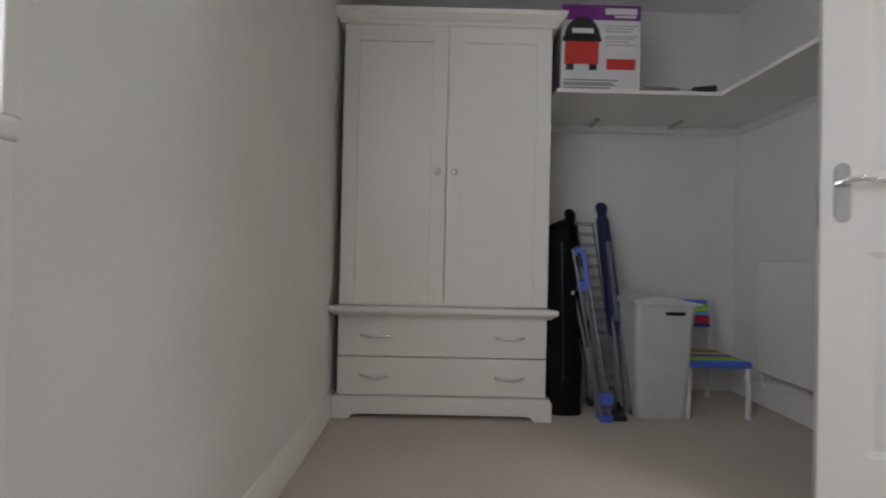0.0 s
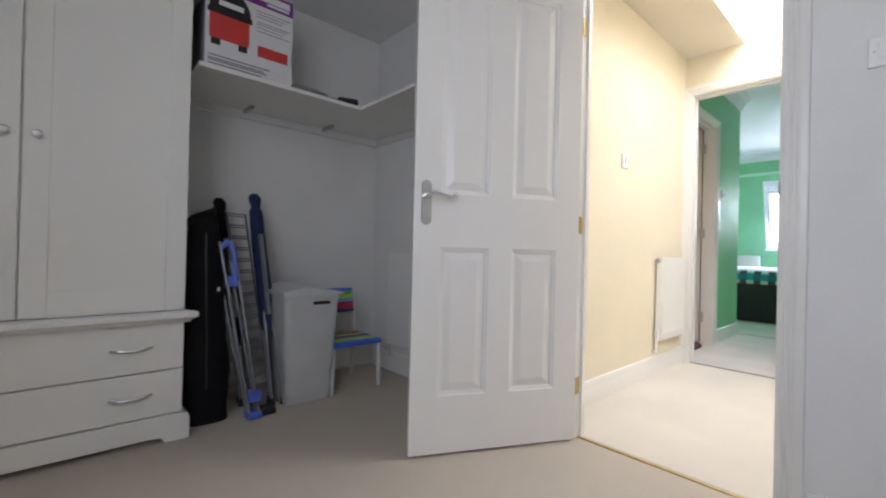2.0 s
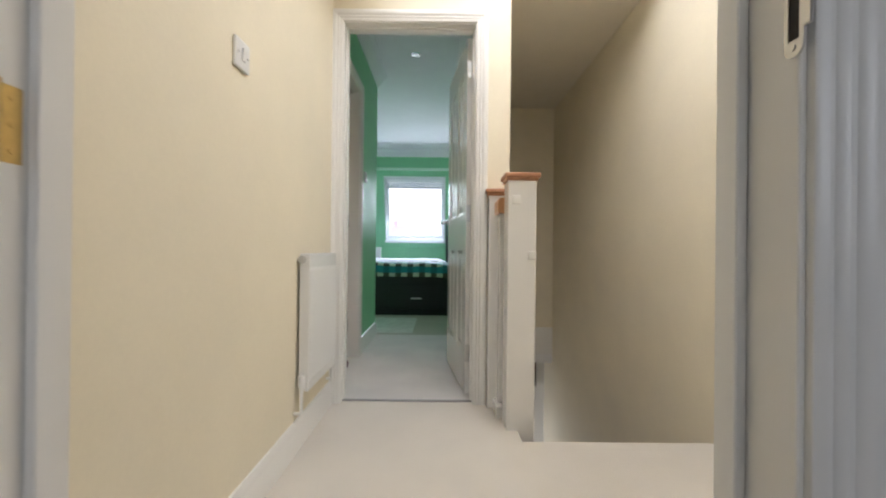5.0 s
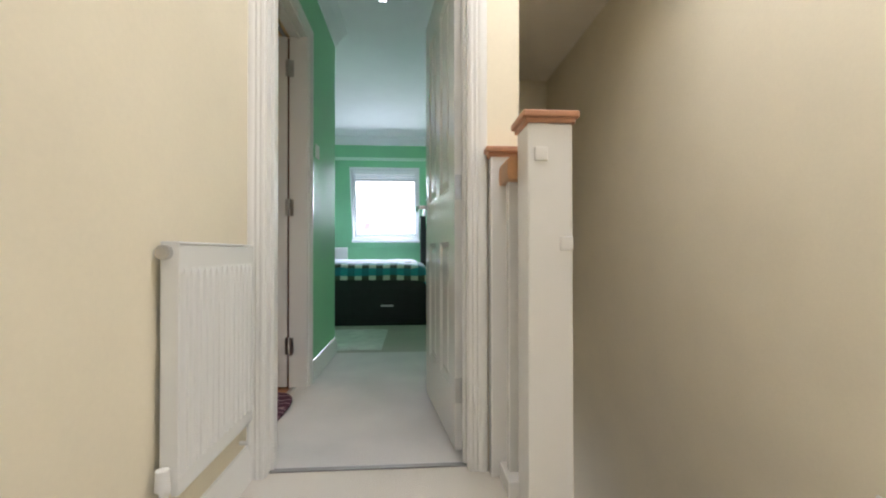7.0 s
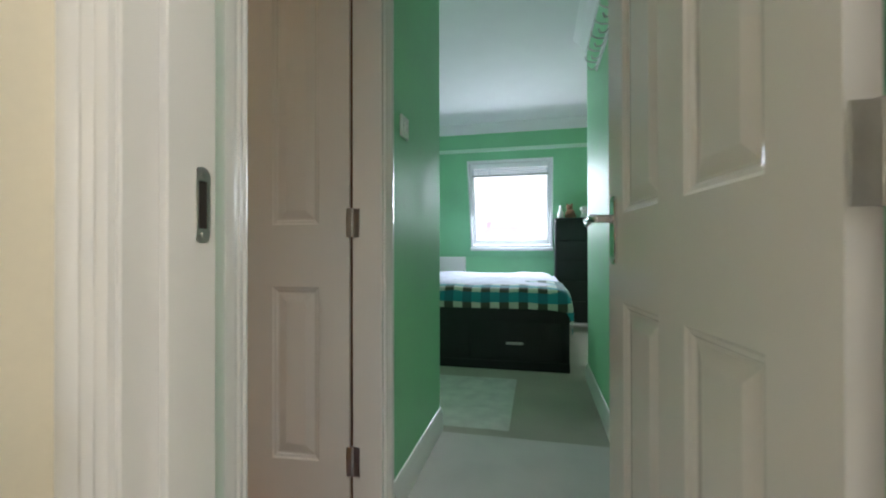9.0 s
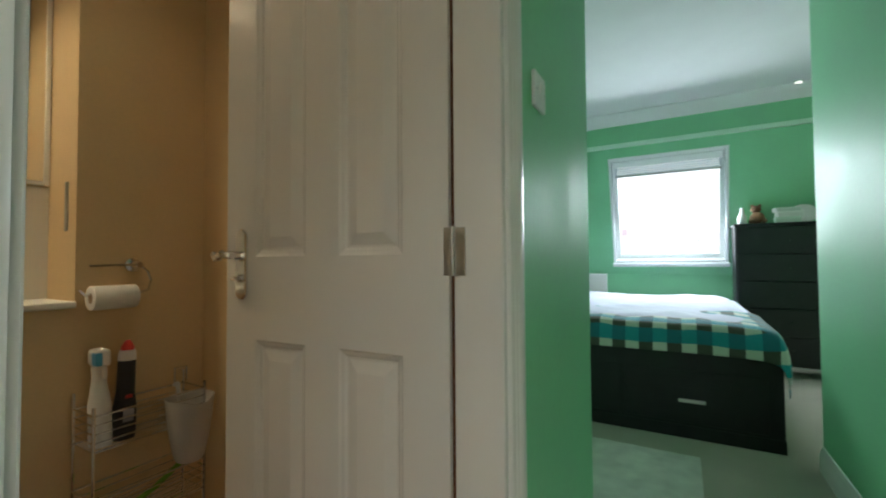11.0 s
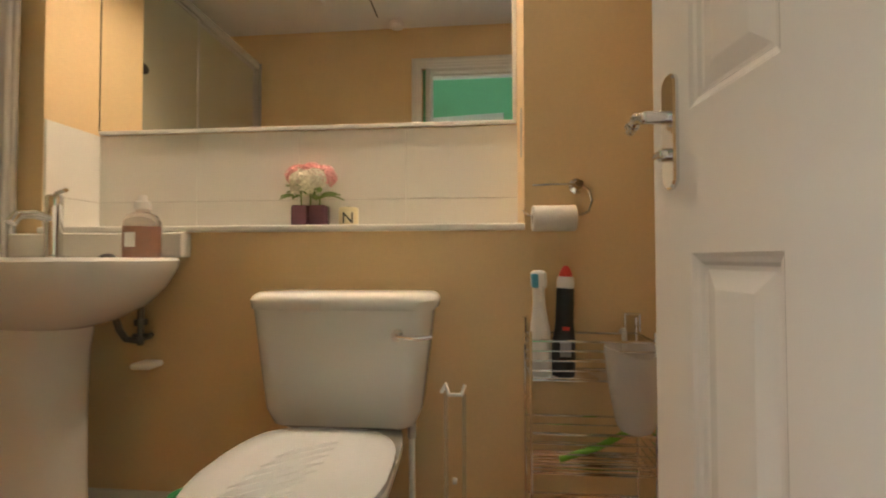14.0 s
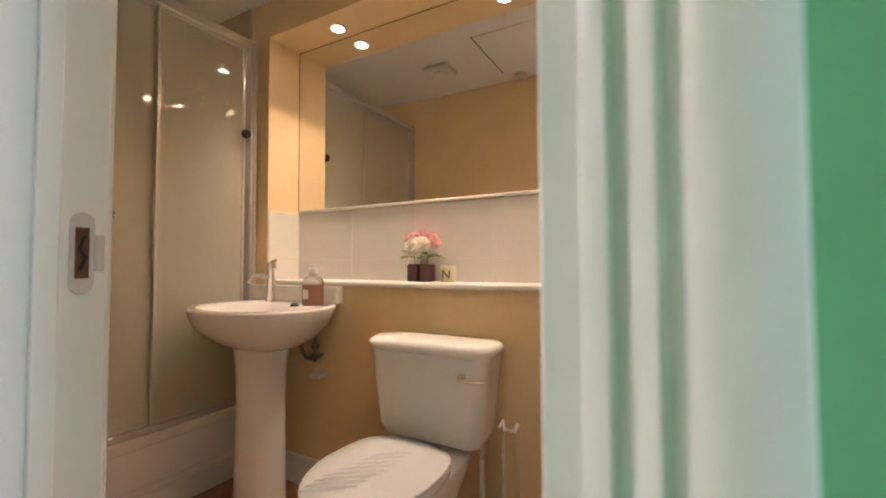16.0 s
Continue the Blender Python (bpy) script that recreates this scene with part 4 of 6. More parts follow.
def folded_chair(name, label, foot, top, cloth, cover):
    """A folded camp chair stood on end: a cloth roll round tubes, with a round head and rubber feet."""
    f, t = Vector(foot), Vector(top)
    c = thing(name, label, "folding chair", pose(*foot), "folded chairs in the corner")
    d = t - f
    bm = bmesh.new()
    prof = [(0.0, 0.028), (0.08, 0.036), (0.3, 0.04), (0.6, 0.038), (0.86, 0.035), (0.90, 0.022), (0.93, 0.03), (0.97, 0.033), (1.0, 0.018)]
    rings = []
    for u, r in prof:
        p = d * (1 - cover + cover * u)
        rings.append([p + Vector((r * math.cos(a) * (1 + 0.08 * math.sin(3 * a + 8 * u)), r * math.sin(a), 0)) for a in np.linspace(0, 2 * math.pi, 16, endpoint=False)])
    loft(bm, rings)
    part("cloth", bm, cloth, c, "", True)
    for dx, dy in ((-0.022, -0.02), (0.022, -0.02), (-0.015, 0.025), (0.028, 0.02)):
        b = Vector((dx * 1.3, dy * 1.3, 0.03))
        part("tube", rod(bmesh.new(), b, b + d * (1 - cover + 0.12) - Vector((dx * 0.5, dy * 0.5, 0)), 0.009, 10), GREYT, c, "grey metal tube", True)
        part("foot", rod(bmesh.new(), (dx * 1.3, dy * 1.3, 0.001), (dx * 1.3, dy * 1.3, 0.04), 0.015, 10, 0.012), BLACKP, c, "black rubber foot", True)
    part("strip", rod(bmesh.new(), d * 0.42 + Vector((0.0, -0.041, 0)), d * 0.80 + Vector((0.0, -0.039, 0)), 0.012, 8), GREYT, c, "grey metal tube showing in the cloth", True)


folded_chair("folded_chair", "navy canvas folding chair stood folded in the corner", (1.925, 2.62, 0), (1.85, 2.82, 1.135), NAVY, 0.66)
folded_chair("folded_chair", "black folding chair stood folded in the corner", (1.80, 2.72, 0), (1.685, 2.88, 1.10), BLACKF, 0.72)

# clothes airer, folded
ar = thing("clothes_airer", "folded grey metal clothes airer with blue plastic joints", "clothes airer", pose(1.77, 2.48, 0))
top = Vector((-0.10, 0.17, 0.86))
for dx in (-0.022, 0.022):
    for dy in (0.0, 0.045):
        a = Vector((dx, dy, 0.02))
        part("tube", rod(bmesh.new(), a, a + top + Vector((dx * 0.4, 0, -0.02 - 0.1 * (dy > 0))), 0.0075, 10), GREYT, ar, "", True)
part("joint", box(-0.032, 0.034, -0.014, 0.06, 0.0, 0.035, 0.006), BLUEP, ar, "blue plastic foot")
part("joint", box(-0.03, 0.032, -0.012, 0.05, 0.085, 0.135, 0.006), BLUEP, ar, "blue plastic joint")
j = part("joint", box(-0.03, 0.032, -0.016, 0.05, -0.028, 0.028, 0.006), BLUEP, ar, "blue plastic joint")
j.matrix_basis = pose(-0.076, 0.14, 0.665)
part("bow", tube(bmesh.new(), [(-0.065, 0.125, 0.66), (-0.066, 0.155, 0.80), (-0.076, 0.165, 0.845), (-0.098, 0.168, 0.86), (-0.125, 0.168, 0.83)], 0.013), BLUEP, ar, "blue plastic bow", True)
bm = bmesh.new()
for k in range(15):
    z = 0.16 + 0.06 * k
    u = z / 1.02
    for dz in (0.0, 0.012):
        rod(bm, (0.02 - 0.10 * u, 0.10 + 0.17 * u, z + dz), (0.135 - 0.10 * u, 0.17 + 0.17 * u, z + dz), 0.0028, 6)
for x in (0.02, 0.135):
    rod(bm, (x, 0.10 + (x - 0.02) * 0.6, 0.02), (x - 0.10, 0.27 + (x - 0.02) * 0.6, 1.02), 0.005, 8)
part("wire_rack", bm, mat("dark_coated_wire", (0.10, 0.10, 0.11), 0.45, 0.1, 30), ar, "thin grey wires")
part("foot", box(0.03, 0.11, 0.0, 0.10, 0.0, 0.03, 0.01), BLACKP, ar, "black rubber foot")

# laundry bin
bn = thing("laundry_bin", "pale grey plastic laundry bin with a wavy lid", "laundry bin", pose(2.072, 2.66, 0))
BINP = mat("pale_grey_plastic", (0.62, 0.63, 0.63), 0.4, 0.04, 8, 0.25, 90)


def rrect(cx, cy, wx, wy, r, z, n=5):
    out = []
    for (sx, sy), a0 in (((1, 1), 0), ((-1, 1), 90), ((-1, -1), 180), ((1, -1), 270)):
        for k in range(n):
            a = radians(a0 + 90 * k / (n - 1))
            out.append((cx + sx * (wx - r) + r * math.cos(a), cy + sy * (wy - r) + r * math.sin(a), z))
    return out


ntb = BINP.node_tree
weave = ntb.nodes.new("ShaderNodeTexBrick")
weave.inputs["Scale"].default_value = 9.0
weave.inputs["Mortar Size"].default_value = 0.03
weave.inputs["Brick Width"].default_value, weave.inputs["Row Height"].default_value = 0.16, 0.08
mapb = ntb.nodes.new("ShaderNodeMapping")
mapb.inputs["Rotation"].default_value = (radians(90), 0, 0)
ntb.links.new(ntb.nodes.new("ShaderNodeTexCoord").outputs["Object"], mapb.inputs[0])
ntb.links.new(mapb.outputs[0], weave.inputs["Vector"])
bumpb = ntb.nodes.new("ShaderNodeBump")
bumpb.inputs["Strength"].default_value, bumpb.inputs["Distance"].default_value = 0.5, 0.003
bumpb.invert = True
ntb.links.new(weave.outputs["Fac"], bumpb.inputs["Height"])
ntb.links.new(bumpb.outputs[0], ntb.nodes["Principled BSDF"].inputs["Normal"])
bm = bmesh.new()
loft(bm, [rrect(0, 0, 0.122, 0.13, 0.03, 0.0), rrect(0, 0, 0.126, 0.136, 0.03, 0.012), rrect(0, 0, 0.154, 0.165, 0.03, 0.565), rrect(0, 0, 0.157, 0.168, 0.03, 0.585)])
part("body", bm, BINP, bn, "", True)
part("slot", box(-0.005, 0.095, -0.1668, -0.150, 0.533, 0.552, 0.004), DARKLINE, bn, "dark hand slot")
bm = bmesh.new()
n = 16
grid = [[None] * (n + 1) for _ in range(n + 1)]
for lay, zoff in ((0, 0.0), (1, 0.018)):
    for i in range(n + 1):
        for k in range(n + 1):
            x, y = -0.170 + 0.340 * i / n, -0.18 + 0.35 * k / n
            z = 0.585 + zoff * (0.6 if lay else 1) + (0.046 * math.exp(-((x + 0.045) / 0.11) ** 2) * (0.75 + 0.25 * (y + 0.18) / 0.35) if lay else 0.0)
            v = bm.verts.new((x, y, z))
            if lay == 0:
                grid[i][k] = [v, None]
            else:
                grid[i][k][1] = v
for i in range(n):
    for k in range(n):
        for lay in (0, 1):
            bm.faces.new([grid[i][k][lay], grid[i + 1][k][lay], grid[i + 1][k + 1][lay], grid[i][k + 1][lay]])
for i in range(n):
    for pair in (((i, 0), (i + 1, 0)), ((i, n), (i + 1, n)), ((0, i), (0, i + 1)), ((n, i), (n, i + 1))):
        (a, b), (c, d) = pair
        bm.faces.new([grid[a][b][0], grid[c][d][0], grid[c][d][1], grid[a][b][1]])
part("lid", bm, BINP, bn, "wavy lid", True)

# child's chair with striped fabric


def stripes(name, axis, colours, period, rough=0.8):
    m = mat(name, (0.5, 0.5, 0.5), rough, 0.1, 40, 0.3, 300)
    nt = m.node_tree
    tc = nt.nodes.new("ShaderNodeTexCoord")
    sp = nt.nodes.new("ShaderNodeSeparateXYZ")
    nt.links.new(tc.outputs["Object"], sp.inputs[0])
    mu = nt.nodes.new("ShaderNodeMath")
    mu.operation = "DIVIDE"
    mu.inputs[1].default_value = period
    wv = nt.nodes.new("ShaderNodeTexNoise")
    wv.inputs["Scale"].default_value = 5.0
    nt.links.new(tc.outputs["Object"], wv.inputs["Vector"])
    ad = nt.nodes.new("ShaderNodeMath")
    ad.operation = "MULTIPLY_ADD"
    ad.inputs[1].default_value = 0.05
    nt.links.new(wv.outputs["Fac"], ad.inputs[0])
    sb_ = nt.nodes.new("ShaderNodeMath")
    sb_.operation = "SUBTRACT"
    sb_.inputs[1].default_value = 0.02
    nt.links.new(sp.outputs[axis], sb_.inputs[0])
    nt.links.new(sb_.outputs[0], ad.inputs[2])
    nt.links.new(ad.outputs[0], mu.inputs[0])
    fr = nt.nodes.new("ShaderNodeMath")
    fr.operation = "FRACT"
    nt.links.new(mu.outputs[0], fr.inputs[0])
    rp = nt.nodes.new("ShaderNodeValToRGB")
    rp.color_ramp.interpolation = "CONSTANT"
    for k, c in enumerate(colours):
        e = rp.color_ramp.elements[k] if k < 2 else rp.color_ramp.elements.new(k / len(colours))
        e.position = k / len(colours)
        e.color = (*c, 1)
    nt.links.new(fr.outputs[0], rp.inputs[0])
    nt.links.new(rp.outputs[0], nt.nodes["Principled BSDF"].inputs["Base Color"])
    return m


BLUE, CYAN, LIME, GRASS, CRIMSON, OFFW, DEEP = (0.08, 0.16, 0.68), (0.12, 0.48, 0.72), (0.52, 0.66, 0.06), (0.16, 0.46, 0.08), (0.50, 0.03, 0.08), (0.72, 0.72, 0.70), (0.03, 0.05, 0.28)
RAIN = [BLUE, CYAN, LIME, LIME, GRASS, BLUE, CRIMSON, OFFW, GRASS, CRIMSON, LIME, DEEP]
ch = thing("child_chair", "small white chair with a bright striped fabric seat", "chair", pose(2.378, 2.70, 0))
seat = part("seat", box(-0.17, 0.17, 0.0, 0.32, -0.018, 0.014, 0.008, 3), stripes("striped_seat_fabric", 1, RAIN, 0.325), ch, "rainbow-striped fabric seat", False, pose(0, -0.155, 0.278))
part("backrest", box(-0.15, 0.15, -0.012, 0.012, 0.0, 0.16, 0.008, 3), stripes("striped_back_fabric", 2, [DEEP, CRIMSON, CRIMSON, CYAN, LIME, GRASS, BLUE], 0.17), ch, "rainbow-striped fabric back", False, pose(0, 0.165, 0.42, -8))
WHITEM = mat("white_tube_metal", (0.78, 0.78, 0.78), 0.3, 0.03, 10)
for x in (-0.158, 0.158):
    part("leg", rod(bmesh.new(), (x, -0.145, 0.0), (x * 0.97, -0.14, 0.265), 0.013, 12), WHITEM, ch, "white metal leg", True)
    part("leg", tube(bmesh.new(), [(x, 0.19, 0.0), (x * 0.97, 0.155, 0.27), (x * 0.93, 0.185, 0.58)], 0.012, 12), WHITEM, ch, "white metal leg", True)
part("stretcher", tube(bmesh.new(), [(-0.15, 0.16, 0.255), (0.15, 0.16, 0.255)], 0.008), WHITEM, ch, "", True)

# ---- downstairs, seen past the newel ----
fp = thing("wall_picture", "small dark red and black picture at the foot of the stairs", "picture", pose(7.55, -0.225, -0.80))
part("frame", box(-0.02, 0, 0.0, 0.30, 0.0, 0.30, 0.004), mat("black_picture", (0.02, 0.018, 0.018), 0.5, 0.3, 20), fp)
part("print", box(-0.023, -0.02, 0.008, 0.20, 0.17, 0.285), mat("dark_red_print", (0.16, 0.015, 0.015), 0.5, 0.4, 22), fp, "dark red upper half")
part("print", box(-0.023, -0.02, 0.14, 0.29, 0.02, 0.13), GREYP, fp, "pale patch")

# ---- bedroom things ----
PLAID = mat("plaid_blanket", (0.1, 0.3, 0.35), 0.85, 0.1, 40, 0.4, 260, sheen=0.3)
nt = PLAID.node_tree
tc = nt.nodes.new("ShaderNodeTexCoord")
sp = nt.nodes.new("ShaderNodeSeparateXYZ")
nt.links.new(tc.outputs["Object"], sp.inputs[0])
vv = nt.nodes.new("ShaderNodeMath")
vv.operation = "SUBTRACT"
nt.links.new(sp.outputs[0], vv.inputs[0])
nt.links.new(sp.outputs[2], vv.inputs[1])


def band(src, width):
    d = nt.nodes.new("ShaderNodeMath")
    d.operation = "DIVIDE"
    d.inputs[1].default_value = width
    nt.links.new(src, d.inputs[0])
    f = nt.nodes.new("ShaderNodeMath")
    f.operation = "FRACT"
    nt.links.new(d.outputs[0], f.inputs[0])
    g = nt.nodes.new("ShaderNodeMath")
    g.operation = "GREATER_THAN"
    g.inputs[1].default_value = 0.5
    nt.links.new(f.outputs[0], g.inputs[0])
    return g.outputs[0]


def mixc(fac, a, b):
    m = nt.nodes.new("ShaderNodeMix")
    m.data_type = "RGBA"
    nt.links.new(fac, m.inputs[0])
    for k, c in ((6, a), (7, b)):
        if isinstance(c, tuple):
            m.inputs[k].default_value = (*c, 1)
        else:
            nt.links.new(c, m.inputs[k])
    return m.outputs[2]


bu, bv = band(sp.outputs[1], 0.155), band(vv.outputs[0], 0.13)
lo = mixc(bu, (0.02, 0.16, 0.22), (0.03, 0.30, 0.38))
hi = mixc(bu, (0.07, 0.07, 0.055), (0.60, 0.62, 0.55))
nt.links.new(mixc(bv, lo, hi), nt.nodes["Principled BSDF"].inputs["Base Color"])

bed = thing("bed", "black-brown storage bed with drawers in its foot end", "bed", pose(7.89, 0.845, 0))
part("base", box(0.02, 2.05, 0.0, 1.60, 0.03, 0.47, 0.004), BLACKWOOD, bed)
part("footboard", box(0.0, 0.02, -0.01, 1.61, 0.0, 0.505, 0.004), BLACKWOOD, bed)
part("plinth", box(-0.012, 0.0, -0.012, 1.612, 0.0, 0.075, 0.004), BLACKWOOD, bed)
for y0, y1 in ((0.06, 0.79), (0.81, 1.54)):
    dw = part("drawer", box(-0.006, 0.0, y0, y1, 0.09, 0.40, 0.003, 1), BLACKWOOD, bed)
    part("handle", box(-0.022, -0.006, (y0 + y1) / 2 - 0.07, (y0 + y1) / 2 + 0.07, 0.212, 0.232, 0.004), STEEL, dw, "dark metal bar handle")
part("side_rail", box(0.02, 2.05, -0.01, 0.0, 0.05, 0.47, 0.004), BLACKWOOD, bed)
LINEN = mat("white_lilac_bed_linen", (0.63, 0.62, 0.77), 0.8, 0.05, 8, 0.25, 120, sheen=0.2)
part("mattress", box(0.03, 2.03, 0.01, 1.59, 0.47, 0.66, 0.03, 3), LINEN, bed)


def drape(name, label, material, x0, x1, y0, y1, z, drop_front, drop_side, nx=60, ny=50, ridge=0.008, lift=0.0):
    """A cover that lies on the mattress with uneven folds and hangs over the foot and one side."""
    t = thing(name, label, "bedding", pose(x0, y0, 0))
    bm = bmesh.new()
    g = {}
    lx, ly = (x1 - x0) + drop_front, (y1 - y0) + drop_side
    for i in range(nx + 1):
        for k in range(ny + 1):
            u, v = -drop_front + lx * i / nx, -drop_side + ly * k / ny
            r = 0.06
            w = noise.noise((u * 3.1, v * 2.7, z)) * ridge * 2 + noise.noise((u * 8, v * 7, 3)) * ridge
            fx, fz = (u, 0.0) if u > 0 else (-0.03 * (1 - math.exp(u * 18)), u * 0.96)
            sy, sz = (v, 0.0) if v > 0 else (-0.035 * (1 - math.exp(v * 18)), v * 0.96)
            near = math.exp(-max(u, 0) / r) * 0.03 + math.exp(-max(v, 0) / r) * 0.03
            g[i, k] = bm.verts.new((fx + (w if u < 0 else 0), sy + (w if v < 0 else 0), z + max(fz, -drop_front) + (sz if u > -0.001 or True else 0) - near + (w + lift if u > 0 and v > 0 else 0)))
    for i in range(nx):
        for k in range(ny):
            bm.faces.new((g[i, k], g[i + 1, k], g[i + 1, k + 1], g[i, k + 1]))
    o = part("cloth", bm, material, t, "", True)
    md = o.modifiers.new("thickness", "SOLIDIFY")
    md.thickness, md.offset = 0.006, 1.0
    return t


drape("blanket", "teal, brown and cream checked blanket over the foot of the bed", PLAID, 7.895, 8.55, 0.85, 2.43, 0.685, 0.155, 0.17)
drape("duvet", "crumpled white and lilac duvet lying on the bed", LINEN, 8.0, 9.88, 0.93, 2.42, 0.694, 0.02, 0.05, 70, 60, 0.012, 0.003)

cd = thing("chest_of_drawers", "tall black-brown chest of drawers under the sloping wall", "chest of drawers", pose(9.72, 0.06, 0))
part("carcass", box(0.015, 0.31, 0.0, 0.81, 0.10, 1.36, 0.003), BLACKWOOD, cd)
part("top", box(0.0, 0.32, -0.008, 0.818, 1.36, 1.385, 0.004), BLACKWOOD, cd)
for k in range(5):
    dw = part("drawer", box(0.0, 0.018, 0.012, 0.798, 0.125 + 0.245 * k, 0.125 + 0.245 * k + 0.238, 0.003, 1), BLACKWOOD, cd)
    part("handle", rod(bmesh.new(), (-0.018, 0.405, 0.245 + 0.245 * k), (0, 0.405, 0.245 + 0.245 * k), 0.012, 12), BLACKWOOD, dw, "", True)
for x, y in ((0.04, 0.03), (0.04, 0.78), (0.28, 0.03), (0.28, 0.78)):
    part("leg", box(x - 0.025, x + 0.025, y - 0.025, y + 0.025, 0.0, 0.10, 0.003, 1), BLACKWOOD, cd)
part("base_strip", box(0.005, 0.012, 0.0, 0.81, 0.09, 0.105), STEEL, cd, "pale metal strip")
CHEST = 1.385
vs = thing("white_bottle", "small white bottle on the chest of drawers", "bottle", pose(9.83, 0.80, CHEST))
part("body", lathe(bmesh.new(), [(0.03, 0), (0.037, 0.01), (0.037, 0.07), (0.022, 0.10), (0.016, 0.13)], n=18), PLASTIC, vs, "", True)
part("cap", lathe(bmesh.new(), [(0.017, 0.13), (0.017, 0.155), (0.012, 0.16)], n=16), PLASTIC, vs, "", True)
# brown soft toy, one plain mesh
bm = bmesh.new()
for p, r, s in (((0, 0, 0.06), 0.06, (1, 1, 1)), ((0, 0.01, 0.14), 0.042, (1, 1, 0.9)), ((-0.02, 0.05, 0.03), 0.03, (1.4, 0.8, 0.8)), ((-0.02, -0.05, 0.03), 0.03, (1.4, 0.8, 0.8)), ((0, 0.035, 0.175), 0.014, (1, 1, 1)), ((0, -0.02, 0.175), 0.014, (1, 1, 1))):
    bmesh.ops.create_icosphere(bm, subdivisions=2, radius=r, matrix=Matrix.LocRotScale(p, None, s))
o = tagged(obj("soft_toy", bm, mat("brown_plush", (0.22, 0.12, 0.06), 0.95, 0.3, 50, 0.8, 200), True), "small brown soft toy on the chest of drawers", "soft toy")
o.matrix_basis = pose(9.86, 0.68, CHEST)
for k, (y, h, c) in enumerate(((0.46, 0.055, (0.55, 0.66, 0.55)), (0.45, 0.05, (0.70, 0.72, 0.66)), (0.465, 0.035, (0.60, 0.68, 0.60)))):
    z = CHEST + sum((0.055, 0.05, 0.035)[:k])
    bb = thing("storage_box", "pale flat keepsake box in a stack", "box", pose(9.86, y, z, 0, 0, 4 * k - 3), "boxes on the chest")
    part("body", box(-0.07, 0.07, -0.09, 0.09, 0, h * 0.7, 0.004), mat("pale_box_card", c, 0.6, 0.06, 14), bb)
    part("lid", box(-0.073, 0.073, -0.093, 0.093, h * 0.7, h, 0.004), mat("pale_box_lid", tuple(q * 1.08 for q in c), 0.6, 0.06, 14), bb)
pl = thing("oval_plate", "pale oval decorated plate standing on edge", "plate", pose(9.95, 0.33, CHEST + 0.085, 0, -80, 0))
part("dish", lathe(bmesh.new(), [(0.0, 0.0), (0.06, 0.002), (0.085, 0.012), (0.088, 0.016), (0.06, 0.008), (0.0, 0.006)], n=28, sx=1.0, sy=1.2), CERAMIC, pl, "", True)

radiator("radiator", "white panel radiator under the sloping bedroom wall", pose(EX0, 2.97, 0.30, 0, 0, -90), 0.90, 0.60, False, 0.05)
# rug
RUG = mat("pale_rug_pile", (0.66, 0.66, 0.60), 0.95, 0.14, 9, 1.0, 150, sheen=0.3)
bm = bmesh.new()
g = {}
for i in range(25):
    for k in range(19):
        x, y = 0.93 * i / 24, 0.62 * k / 18
        e = min(i, 24 - i, k, 18 - k)
        g[i, k] = bm.verts.new((x, y, (0.014 if e > 0 else 0.001) + 0.003 * noise.noise((x * 14, y * 14, 0))))
for i in range(24):
    for k in range(18):
        bm.faces.new((g[i, k], g[i + 1, k], g[i + 1, k + 1], g[i, k + 1]))
tagged(obj("rug", bm, RUG, True), "small pale shaggy rug at the foot of the bed", "rug").matrix_basis = pose(6.70, 1.24, 0.002)
# coat hooks
hk = thing("coat_hooks", "white metal rail with double coat hooks on the green wall", "coat hooks", pose(6.84, 0.712, 2.14))
part("rail", box(-0.36, 0.36, 0.0, 0.012, -0.022, 0.022, 0.004), PLASTIC, hk)
for k in range(5):
    x = -0.3 + 0.15 * k
    bm = tube(bmesh.new(), [(x, 0.012, -0.012), (x, 0.03, -0.03), (x, 0.055, -0.03), (x, 0.062, -0.01)], 0.0045)
    tube(bm, [(x, 0.012, 0.012), (x, 0.05, 0.015), (x, 0.075, 0.03), (x, 0.08, 0.05)], 0.0045)
    part("hook", bm, PLASTIC, hk, "curved double hook", True)


def downlight(x, y, z, watts, colour, label, strength=6.0, angle=120, emit=True):
    d = thing("downlight", label, "downlight", pose(x, y, z), "ceiling downlights")
    part("bezel", lathe(bmesh.new(), [(0.028, -0.001), (0.030, -0.006), (0.040, -0.004), (0.042, 0.0)], n=28), CHROME, d, "chrome ring", True)
    part("lamp", lathe(bmesh.new(), [(0.0, -0.0065), (0.018, -0.0075), (0.027, -0.0065), (0.027, -0.002)], n=24), glow("lamp_glass", colour, strength), d, "lit lamp glass", True)
    if watts:
        spot("downlight_beam", (x, y, z - 0.015), watts, colour, angle)


downlight(9.66, 0.39, BH, 0, (1, 0.95, 0.88), "small recessed downlight in the bedroom ceiling", 3.0)
downlight(6.14, 1.19, BH, 0, (0.9, 0.95, 0.95), "small recessed downlight in the passage ceiling", 0.3)

# ---- bathroom ----
MIRROR = mat("silvered_mirror", (0.90, 0.91, 0.90), 0.012, 0.0, 4, metal=1.0)
SHGLASS = mat("obscured_shower_glass", (0.70, 0.68, 0.54), 0.05, 0.01, 4, transmission=0.42, ior=1.5, spec=0.9)
ALU = mat("satin_white_aluminium", (0.74, 0.73, 0.70), 0.25, 0.008, 2, metal=0.5)
